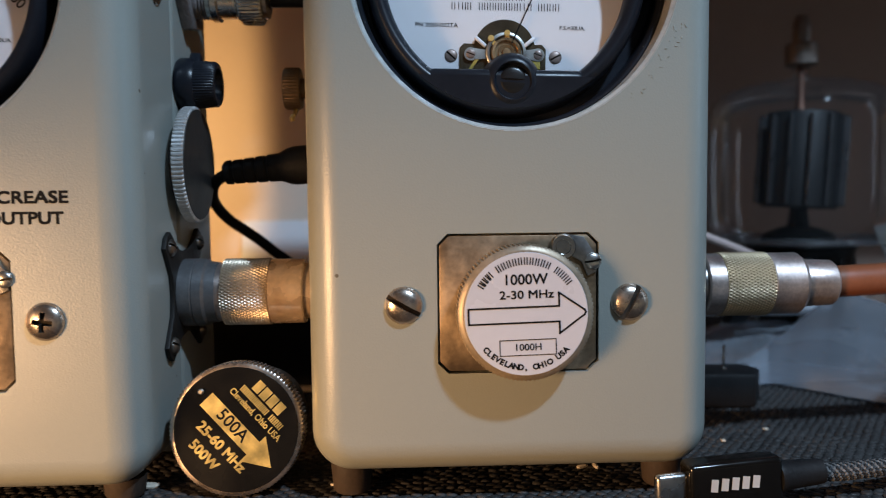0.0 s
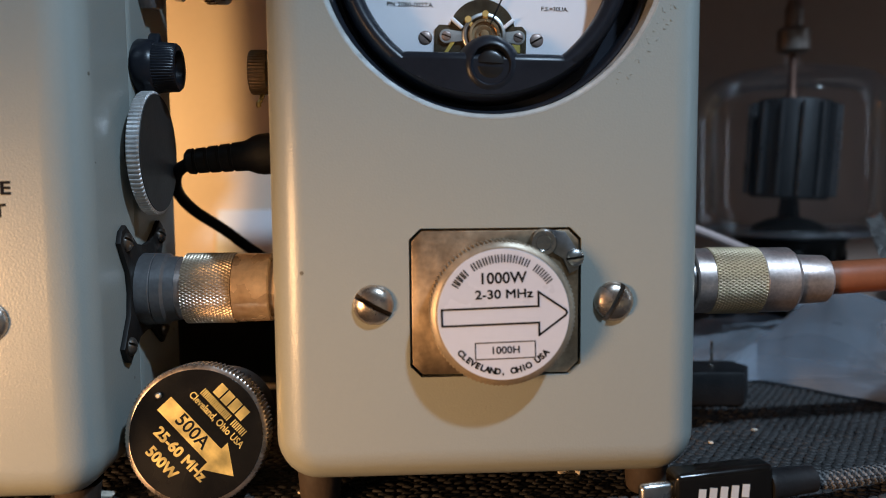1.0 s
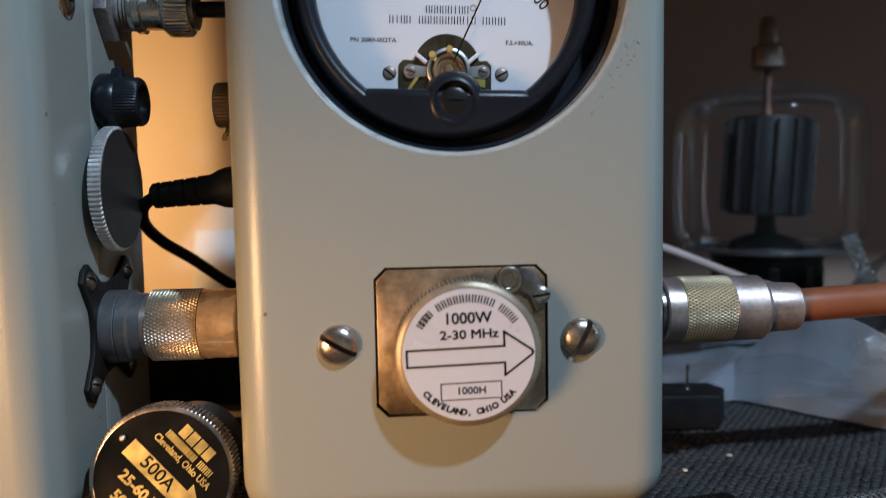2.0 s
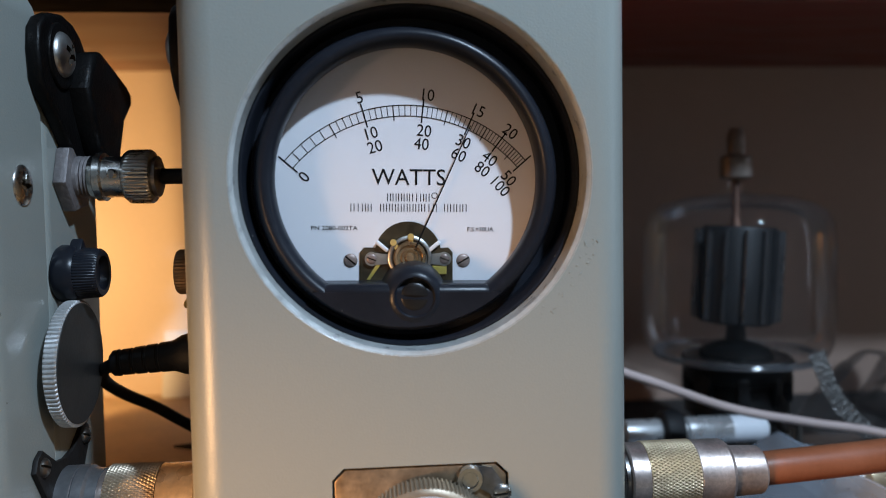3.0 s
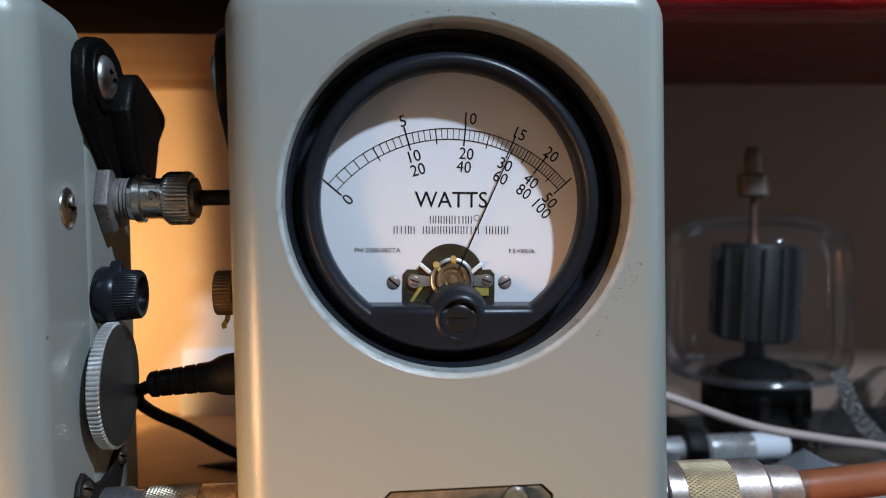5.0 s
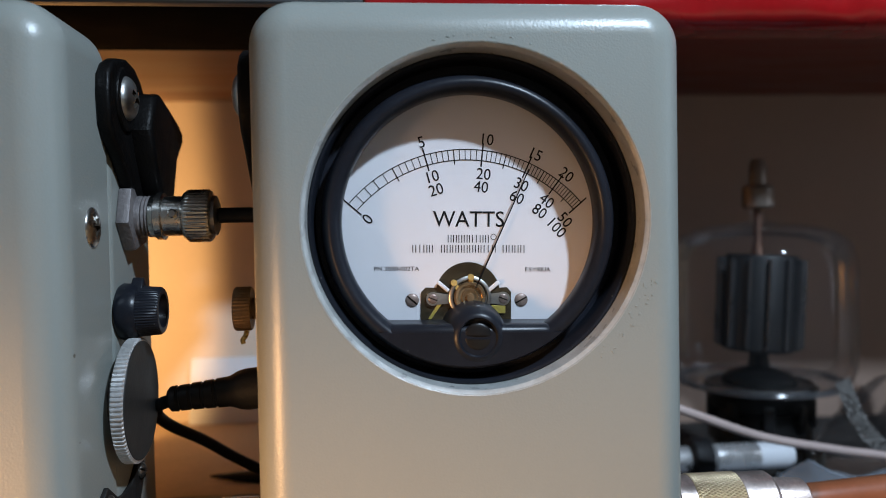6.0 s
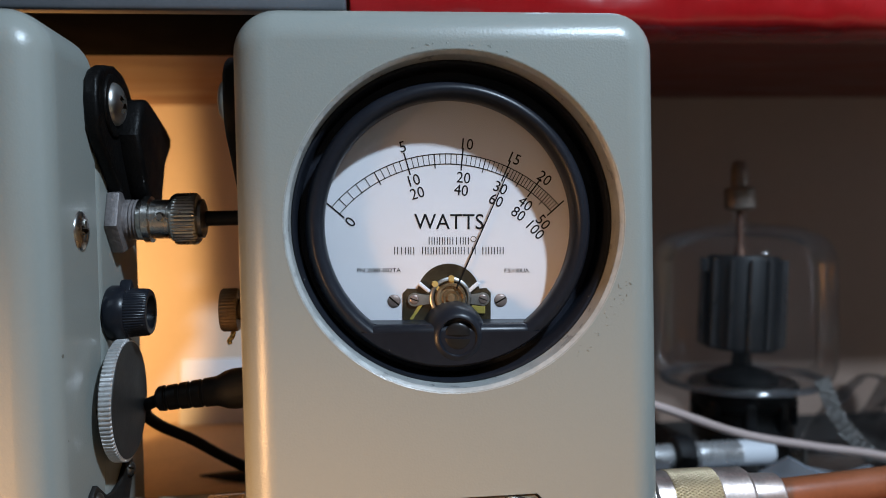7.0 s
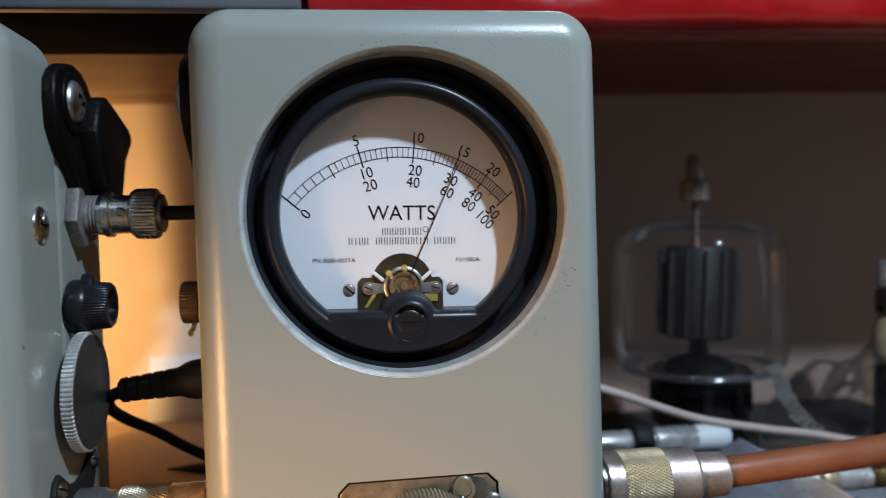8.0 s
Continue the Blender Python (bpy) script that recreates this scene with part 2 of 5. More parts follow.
def part(name, bm, material, parent, label="", angle=35):
    """Links a bmesh as one mesh object under a thing or a part."""
    me = finish(bm, name, angle) if isinstance(bm, bmesh.types.BMesh) else bm
    if len(me.materials) == 0:
        me.materials.append(material)
    # faces with index 1 are screw recesses, coloured dark as their shade
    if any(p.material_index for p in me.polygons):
        me.materials.append(SLOT_SHADE)
    ob = new(name, me)
    if parent:
        ob.parent = parent
    return tagged(ob, label, kind="stuff" if name == "printed_bar" else "")


def thing(name, label, category, place=(0, 0, 0), group=""):
    ob = new(name)
    ob.empty_display_size = 0.01
    ob.matrix_world = Matrix.Translation(place)
    return tagged(ob, label, category, group)


def box(a, b, bevel=0.0, seg=3):
    bm = bmesh.new()
    bmesh.ops.create_cube(bm, size=1)
    for v in bm.verts:
        v.co = Vector([a[i] + (v.co[i] + 0.5) * (b[i] - a[i]) for i in range(3)])
    if bevel:
        bmesh.ops.bevel(bm, geom=bm.edges[:], offset=bevel, segments=seg, profile=0.5, affect="EDGES")
    return bm


def lathe(profile, axis="x", at=(0, 0, 0), n=48, wobble=None, caps=True):
    """Turns (along, radius) pairs round an axis. wobble(i, j) scales a radius."""
    bm = bmesh.new()
    rings = []
    for j, (s, r) in enumerate(profile):
        ring = []
        for i in range(n):
            a = 2 * math.pi * i / n
            q = r * (wobble(i, j) if wobble else 1)
            u, w = q * math.cos(a), q * math.sin(a)
            p = {"x": (s, u, w), "y": (u, s, w), "z": (u, w, s)}[axis]
            ring.append(bm.verts.new(Vector(p) + Vector(at)))
        rings.append(ring)
    for r0, r1 in zip(rings, rings[1:]):
        for i in range(n):
            bm.faces.new((r0[i], r0[(i + 1) % n], r1[(i + 1) % n], r1[i]))
    for r, (s, q) in ((rings[0], profile[0]), (rings[-1], profile[-1])):
        if q > 1e-6 and caps:
            bm.faces.new(r)
    bmesh.ops.remove_doubles(bm, verts=bm.verts, dist=1e-7)
    return bm


def coin_edge(a, b, r, depth=0.0004, teeth=90, axis="x", at=(0, 0, 0), soft=0.0006):
    """A disc with a milled edge."""
    prof = [(a, 0), (a, r - soft * 2), (a + soft, r), (b - soft, r), (b, r - soft * 2), (b, 0)]
    return lathe(prof, axis, at, teeth * 4, lambda i, j: 1 - (depth / r if (i % 4) in (2, 3) and j in (2, 3) else 0))


def diamond_knurl(a, b, r, at, starts=62, rows=110, depth=0.00036, pitch=0.55):
    """A sleeve along x with a diamond knurl between plain ends."""
    n = starts * 8
    bm = bmesh.new()
    rings = []
    for j in range(rows + 1):
        s = a + (b - a) * j / rows
        ring = []
        for i in range(n):
            ang = 2 * math.pi * i / n
            u = starts * ang / (2 * math.pi)
            w = (s - a) / (2 * math.pi * r / starts) * pitch
            d = max(abs(((u + w) % 1) - 0.5), abs(((u - w) % 1) - 0.5)) * 2
            q = r - depth * max(0, d - 0.25) / 0.75 - (depth * 1.5 if j in (0, rows) else 0)
            ring.append(bm.verts.new((s + at[0], at[1] + q * math.cos(ang), at[2] + q * math.sin(ang))))
        rings.append(ring)
    for r0, r1 in zip(rings, rings[1:]):
        for i in range(n):
            bm.faces.new((r0[i], r0[(i + 1) % n], r1[(i + 1) % n], r1[i]))
    bm.faces.new(rings[0])
    bm.faces.new(rings[-1])
    return bm


def smooth_path(points, steps=10):
    """Catmull-Rom points through the given ones."""
    p = [Vector(q) for q in points]
    p = [p[0] * 2 - p[1]] + p + [p[-1] * 2 - p[-2]]
    out = []
    for i in range(1, len(p) - 2):
        for k in range(steps):
            t = k / steps
            a, b, c, d = p[i - 1:i + 3]
            out.append(0.5 * ((2 * b) + (c - a) * t + (2 * a - 5 * b + 4 * c - d) * t * t + (3 * b - a - 3 * c + d) * t ** 3))
    return out + [p[-2]]


def cord(points, r, n=14, steps=10, ripple=None, flat=1.0):
    """A round cord along a smooth line. ripple(i, j) scales the radius."""
    line = smooth_path(points, steps)
    bm = bmesh.new()
    rings = []
    up = Vector((0, 0, 1))
    for j, c in enumerate(line):
        d = (line[min(j + 1, len(line) - 1)] - line[max(j - 1, 0)]).normalized()
        side = d.cross(up)
        side = side.normalized() if side.length > 0.05 else Vector((1, 0, 0))
        top = side.cross(d).normalized()
        rr = r(j / (len(line) - 1)) if callable(r) else r
        rings.append([bm.verts.new(c + (side * math.cos(2 * math.pi * i / n) + top * flat * math.sin(2 * math.pi * i / n)) * rr * (ripple(i, j) if ripple else 1)) for i in range(n)])
    for r0, r1 in zip(rings, rings[1:]):
        for i in range(n):
            bm.faces.new((r0[i], r0[(i + 1) % n], r1[(i + 1) % n], r1[i]))
    bm.faces.new(rings[0])
    bm.faces.new(rings[-1])
    return bm


def prism(outline, a, b, plane="xz", bevel=0.0, seg=2):
    """An outline drawn in a plane and made thick from a to b along the third axis."""
    bm = bmesh.new()

    def at(p, s):
        return {"xz": (p[0], s, p[1]), "yz": (s, p[0], p[1]), "xy": (p[0], p[1], s)}[plane]

    lo = [bm.verts.new(at(p, a)) for p in outline]
    hi = [bm.verts.new(at(p, b)) for p in outline]
    k = len(outline)
    f0, f1 = bm.faces.new(lo), bm.faces.new(hi)
    for i in range(k):
        bm.faces.new((lo[i], lo[(i + 1) % k], hi[(i + 1) % k], hi[i]))
    bmesh.ops.recalc_face_normals(bm, faces=bm.faces)
    if bevel:
        bmesh.ops.bevel(bm, geom=list({e for f in (f0, f1) for e in f.edges}), offset=bevel, segments=seg, profile=0.5, affect="EDGES")
    return bm


def arc(cx, cz, r, a0, a1, n):
    return [(cx + r * math.cos(radians(a0 + (a1 - a0) * i / n)), cz + r * math.sin(radians(a0 + (a1 - a0) * i / n))) for i in range(n + 1)]


def join(*bms):
    """Several bmeshes of one part in one."""
    out = bmesh.new()
    for b in bms:
        me = bpy.data.meshes.new("tmp")
        b.to_mesh(me)
        b.free()
        out.from_mesh(me)
        bpy.data.meshes.remove(me)
    return out


def moved(bm, m):
    bmesh.ops.transform(bm, matrix=m, verts=bm.verts)
    return bm


def cut(bm, *cutters):
    """The first solid less the others."""
    bodies = []
    for b in (bm, *cutters):
        me = bpy.data.meshes.new("tmp")
        bmesh.ops.recalc_face_normals(b, faces=b.faces)
        b.to_mesh(me)
        b.free()
        bodies.append(new("tmp", me))
    for c in bodies[1:]:
        md = bodies[0].modifiers.new("cut", "BOOLEAN")
        md.operation, md.object, md.solver = "DIFFERENCE", c, "EXACT"
    dg = bpy.context.evaluated_depsgraph_get()
    dg.update()
    me = bpy.data.meshes.new_from_object(bodies[0].evaluated_get(dg))
    for o in bodies:
        old = o.data
        bpy.data.objects.remove(o)
        bpy.data.meshes.remove(old)
    out = bmesh.new()
    out.from_mesh(me)
    bpy.data.meshes.remove(me)
    return out


def letters(text, size, turn=0.0, stretch=1.0, weight=0.0, depth=0.00004, bold=0.0):
    """Raised letters in the xz plane that face -y, centred on the origin."""
    c = bpy.data.curves.new("tmp", "FONT")
    c.body, c.size, c.align_x, c.align_y = text, size, "CENTER", "CENTER"
    c.offset, c.extrude, c.resolution_u = weight, depth, 3
    o = new("tmp", c)
    dg = bpy.context.evaluated_depsgraph_get()
    dg.update()
    me = bpy.data.meshes.new_from_object(o.evaluated_get(dg))
    bm = bmesh.new()
    bm.from_mesh(me)
    bpy.data.objects.remove(o)
    bpy.data.curves.remove(c)
    bpy.data.meshes.remove(me)
    moved(bm, pose(0, 0, 0, 90, 0, 0) @ pose(0, 0, 0, 0, 0, turn) @ Matrix.Diagonal((stretch, 1, 1, 1)))
    if bold:
        bm = join(*[moved(bm.copy(), Matrix.Translation((u * bold, 0.000006 * k, w * bold))) for k, (u, w) in enumerate(((-1, -1), (-1, 1), (1, -1), (1, 1)))])
    return bm


def letters_on_arc(text, size, r, mid, span, inside=False, weight=0.0):
    """Letters round a circle; mid and span in degrees, clockwise from the top."""
    out = []
    for k, ch in enumerate(text):
        if ch == " ":
            continue
        a = mid - span / 2 + span * k / max(1, len(text) - 1)
        b = letters(ch, size, 0, 1, weight)
        turn = a + 180 if inside else a
        out.append(moved(b, Matrix.Translation((r * math.sin(radians(a)), 0, r * math.cos(radians(a)))) @ pose(0, 0, 0, 0, turn, 0)))
    return join(*out)


def bar(x0, x1, z, h, y=0.0):
    return box((x0, y - 0.00004, z - h / 2), (x1, y + 0.00004, z + h / 2))


def strokes(x0, x1, counts, z, h, y=0.0, t=0.00019):
    """An unlettered word: plain upright bars, one or two to a place."""
    p = (x1 - x0) / len(counts)
    out = []
    for k, c in enumerate(counts):
        x = x0 + p * (k + 0.5)
        for u in ((0,) if c == 1 else (-0.27 * p, 0.27 * p)):
            out.append(bar(x + u - t / 2, x + u + t / 2, z, h, y))
    return join(*out)


def dome_screw(r, h, slot_turn=0.0, cross=False):
    """A domed screw head that faces -y with a slot or a cross cut into it."""
    prof = [(0.0004, 0), (0.0004, r), (0, r)] + [(-h * math.sin(radians(a)), r * math.cos(radians(a)) * 1.0) for a in (10, 25, 40, 55, 70, 82)] + [(-h, 0)]
    head = lathe(prof, "y", (0, 0, 0), 40)
    w = r * 0.135
    ln = r * 1.2 if not cross else r * 0.52
    tools = []
    for k in ((0,) if not cross else (0, 90)):
        tools.append(moved(box((-ln, -h * 1.6, -w), (ln, -h * 0.12, w)), pose(0, 0, 0, 0, slot_turn + k, 0)))
    out = cut(head, *tools)
    # mark slot floors and cross recesses for the painted shade colour
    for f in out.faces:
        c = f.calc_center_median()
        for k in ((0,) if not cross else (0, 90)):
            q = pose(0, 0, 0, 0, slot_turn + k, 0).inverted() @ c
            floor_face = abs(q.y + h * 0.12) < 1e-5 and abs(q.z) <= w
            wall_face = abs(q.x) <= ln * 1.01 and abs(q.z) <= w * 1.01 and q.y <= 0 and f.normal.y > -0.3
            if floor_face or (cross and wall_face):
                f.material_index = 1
    return out


G = -0.004      # top of the mat

# ---------------------------------------------------------------- setting


def slab(name, a, b, material, label, bevel=0.0, kind="structure"):
    ob = part(name, box(a, b, bevel, 2), material, None)
    return tagged(ob, label, name.split("_")[0], kind=kind)


slab("ceiling", (-0.635, -0.715, 0.950), (0.735, 0.329, 0.965), ROOM, "plain pale ceiling over the bench")
slab("wall_west", (-0.635, -0.715, -0.036), (-0.620, 0.250, 0.950), ROOM, "plain pale wall beside the bench")
slab("wall_east", (0.720, -0.715, -0.036), (0.735, 0.329, 0.950), ROOM, "plain pale wall beside the bench")
slab("wall_south", (-0.620, -0.715, -0.036), (0.720, -0.700, 0.950), ROOM, "plain pale wall behind the viewer")
slab("back_panel", (-0.620, 0.236, -0.036), (-0.012, 0.250, 0.950), WALL, "cream painted board at the back of the shelf")
# added recess: the wall steps back so that the shelf shades it
slab("recess_side", (-0.012, 0.236, -0.036), (0.0, 0.315, 0.950), WALL, "cream painted return of the added recess")
slab("recess_panel", (-0.012, 0.315, -0.036), (0.720, 0.329, 0.950), SHADED_WALL, "back wall darkened for shade, in the added recess")
slab("recess_floor", (0.0, 0.236, -0.036), (0.720, 0.315, -0.0078), WOOD, "varnished wooden worktop in the added recess")
slab("worktop", (-0.620, -0.700, -0.036), (0.720, 0.236, -0.0075), WOOD, "varnished wooden worktop under the mat", 0.002)
slab("recess_shelf", (0.001, 0.114, 0.2120), (0.720, 0.315, 0.224), BOARD_RED_BOUNCE, "brown laminate shelf over the added recess, reddened for bounce light", 0.001)
shelf = slab("upper_shelf", (-0.620, 0.114, 0.1955), (0.000, 0.236, 0.216), BOARD, "brown laminate upper shelf with a red front edging", 0.001)


def red_edging():
    """Glossy red front edging with a rounded foot and uneven dents."""
    bm = bmesh.new()
    cols = 260
    prof = [(0.1135, 0.1995), (0.100, 0.1985), (0.0945, 0.1990), (0.0915, 0.2005), (0.0900, 0.2030), (0.0895, 0.2060), (0.0893, 0.2090), (0.0895, 0.2120), (0.0893, 0.216), (0.0893, 0.225), (0.0900, 0.250), (0.1135, 0.250)]
    rows = []
    for i in range(cols + 1):
        x = -0.0238 + 0.7435 * i / cols
        ring = []
        for j, (y, z) in enumerate(prof):
            d = noise.noise(Vector((x * 90, z * 160, 0.3))) * 0.0009 if 2 < j < 11 else 0
            d += max(0, noise.noise(Vector((x * 210, z * 300, 4.1))) - 0.25) * 0.0022 if 4 < j < 10 else 0
            ring.append(bm.verts.new((x, y - d, z)))
        rows.append(ring)
    for r0, r1 in zip(rows, rows[1:]):
        for j in range(len(prof)):
            k = (j + 1) % len(prof)
            bm.faces.new((r0[j], r0[k], r1[k], r1[j]))
    bm.faces.new(rows[0])
    bm.faces.new(rows[-1])
    return bm


part("edging", red_edging(), RED, shelf, "glossy red dented front edging", 60)

tray = thing("equipment_tray", "dark grey plastic tray with black underside under the shelf", "tray", (-0.3, 0.08, 0.188))
part("lip", moved(box((-0.619, 0.0345, 0.1885), (-0.0245, 0.0400, 0.1960), 0.0012), pose(0.3, -0.08, -0.188)), GREY_PLASTIC, tray, "dark grey rounded lip")
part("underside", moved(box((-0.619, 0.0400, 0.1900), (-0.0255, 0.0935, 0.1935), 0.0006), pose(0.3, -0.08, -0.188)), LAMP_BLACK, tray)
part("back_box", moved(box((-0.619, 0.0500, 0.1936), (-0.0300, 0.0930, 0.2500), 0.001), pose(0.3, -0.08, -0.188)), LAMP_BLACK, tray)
# added black strip that closes the gap between underside and shelf
part("rear_filler", moved(box((-0.619, 0.0936, 0.1938), (-0.0300, 0.1134, 0.1953), 0.0006), pose(0.3, -0.08, -0.188)), LAMP_BLACK, tray)


def mat_mesh():
    """Thousands of small rounded pads on a backing sheet."""
    rnd = np.random.RandomState(4)
    px, py = 0.0031, 0.0021
    k = 8
    ang = np.arange(k) * 2 * np.pi / k + np.pi / 8
    verts, faces = [], []
    row = 0
    y = -0.10
    while y < 0.311:
        x = (-0.17 if y < 0.232 else 0.004) + (px / 2 if row % 2 else 0)
        while x < 0.30:
            base = len(verts)
            sx, sy = 0.00160 * rnd.uniform(0.88, 1.08), 0.00124 * rnd.uniform(0.88, 1.10)
            h = 0.0009 * rnd.uniform(0.5, 1.05)
            ox, oy, tl = rnd.uniform(-1, 1) * 0.0003, rnd.uniform(-1, 1) * 0.0002, rnd.uniform(-0.10, 0.10)
            for q, zz in ((1.0, G - 0.0010), (0.92, G - 0.0010 + h * 0.7), (0.55, G - 0.0010 + h)):
                for a in ang:
                    verts.append((x + ox + sx * q * math.cos(a), y + oy + sy * q * math.sin(a), zz + tl * sx * q * math.cos(a)))
            for r in range(2):
                for i in range(k):
                    j = (i + 1) % k
                    faces.append((base + r * k + i, base + r * k + j, base + r * k + k + j, base + r * k + k + i))
            faces.append(tuple(base + 2 * k + i for i in range(k)))
            x += px
        y += py
        row += 1
    me = bpy.data.meshes.new("pads")
    me.from_pydata(verts, [], faces)
    for p in me.polygons:
        p.use_smooth = True
    return me


mat_ob = slab("bench_mat", (-0.33, -0.11, -0.0074), (0.34, 0.2345, G - 0.0009), MAT_BASE, "black woven vinyl mat on the worktop", 0.0004)
tagged(part("recess_part", box((0.002, 0.2345, -0.0074), (0.34, 0.3135, G - 0.0009)), MAT_BASE, mat_ob), kind="stuff")
tagged(part("pad_pattern", mat_mesh(), MAT, mat_ob, "raised black vinyl weave"), kind="stuff")

# ---------------------------------------------------------------- wattmeters

CX, CZ = 0.0009, 0.1298          # centre of the round opening
LINE_Y, LINE_Z = 0.035, 0.0468   # axis of the coaxial line


def line_strip(points, w, y=0.0, closed=False):
    """A drawn line of width w through points in the xz plane."""
    out = []
    pts = points + points[:1] if closed else points
    for (x0, z0), (x1, z1) in zip(pts, pts[1:]):
        d = math.hypot(x1 - x0, z1 - z0)
        out.append(moved(box((-w / 2, -0.00004, -w / 2), (d + w / 2, 0.00004, w / 2)), Matrix.Translation((x0, y, z0)) @ pose(0, 0, 0, 0, -math.degrees(math.atan2(z1 - z0, x1 - x0)), 0)))
    return join(*out)


def body_mesh(dx=0.0, k=1.0, depth=0.078, top=0.181, edge=0.003):
    b = box((-0.051, 0, 0.0035), (0.051, depth, top))
    bmesh.ops.bevel(b, geom=[e for e in b.edges if abs(e.verts[0].co.y - e.verts[1].co.y) > 0.01], offset=0.0105, segments=8, profile=0.5, affect="EDGES")
    front = [e for e in b.edges if max(v.co.y for v in e.verts) < 1e-6]
    bmesh.ops.bevel(b, geom=front, offset=0.0088, segments=8, profile=0.5, affect="EDGES")
    back = [e for e in b.edges if min(v.co.y for v in e.verts) > depth - 1e-6]
    if edge:
        bmesh.ops.bevel(b, geom=back, offset=edge, segments=3, profile=0.5, affect="EDGES")
    bmesh.ops.bisect_plane(b, geom=b.verts[:] + b.edges[:] + b.faces[:], plane_co=(0, 0.0120, 0), plane_no=(0, 1, 0))
    hole = lathe([(-0.003, 0), (-0.003, 0.0406), (-0.0001, 0.0405), (0.0010, 0.0397), (0.0220, 0.0396), (0.0220, 0)], "y", (0, 0, 0), 128)
    moved(hole, Matrix.Translation((CX + dx, 0, CZ)) @ Matrix.Diagonal((k, 1, k, 1)))
    c = 0.0026
    x0, x1, z0, z1 = -0.0187, 0.0213, 0.0296, 0.0643
    pocket = prism([(x0 + c, z0), (x1 - c, z0), (x1, z0 + c), (x1, z1 - c), (x1 - c, z1), (x0 + c, z1), (x0, z1 - c), (x0, z0 + c)], -0.002, 0.004)
    return cut(b, hole, pocket)


BODY = finish(body_mesh(), "body", 30)
rear = box((-0.0510, 0.0325, 0.0035), (0.0510, 0.0720, 0.156))
bmesh.ops.bevel(rear, geom=[e for e in rear.edges if max(v.co.z for v in e.verts) > 0.15 or abs(e.verts[0].co.y - e.verts[1].co.y) > 0.01], offset=0.004, segments=3, profile=0.5, affect="EDGES")
BODY_LEFT = finish(join(body_mesh(-0.0050, 1.0, 0.0325, 0.1834, 0), rear), "body", 30)

R0, R1, PX, PZ = 0.0385, 0.0359, 0.0003, 0.1088
SCALE = [(0, -50.0), (2.5, -29.3), (5, -16.4), (10, 5.4), (15, 23.5), (20, 36.6), (25, 48.4)]


def scale_angle(v):
    for (v0, a0), (v1, a1) in zip(SCALE, SCALE[1:]):
        if v <= v1:
            return a0 + (a1 - a0) * (v - v0) / (v1 - v0)
    return SCALE[-1][1]


def polar(r, a):
    return (PX + r * math.sin(radians(a)), PZ + r * math.cos(radians(a)))


def scale_lines(y):
    out = []
    for r in (R0, R1):
        out.append(line_strip([polar(r, -50 + 98.4 * i / 60) for i in range(61)], 0.00022, y))
    v = 0.0
    while v <= 25.01:
        major = abs(v % 5) < 0.01
        half = abs(v % 2.5) < 0.01
        hi = R0 + (0.0016 if major else 0)
        lo = R1 - (0.0013 if major else 0.0009 if half else 0)
        out.append(line_strip([polar(lo, scale_angle(v)), polar(hi, scale_angle(v))], 0.00036 if major else 0.00026 if half else 0.00017, y))
        v += 0.5
    return join(*out)


def numbers(y):
    out = []
    for text, x, z, a in (("5", -0.0113, 0.1488, -16.3), ("10", 0.0049, 0.1497, 5.7), ("15", 0.0172, 0.1462, 23.7), ("20", 0.0252, 0.1412, 36.7),
                          ("0", -0.0244, 0.1298, -50.3), ("10", -0.0087, 0.1403, -16.3), ("20", -0.0076, 0.1371, -16.3), ("20", 0.0042, 0.1411, 5.7),
                          ("40", 0.0036, 0.1379, 5.7), ("30", 0.0137, 0.1386, 23.7), ("60", 0.0126, 0.1354, 23.7), ("40", 0.0202, 0.1346, 35.7),
                          ("80", 0.0184, 0.1320, 35.7), ("50", 0.0249, 0.1299, 47.7), ("100", 0.0227, 0.1280, 45.7)):
        out.append(moved(letters(text, 0.0040, 0, 0.93, bold=0.00001), Matrix.Translation((x, y, z)) @ pose(0, 0, 0, 0, a, 0)))
    return join(*out)


WX, WZ = CX - 0.0010, CZ - 0.0006     # centre of the meter window


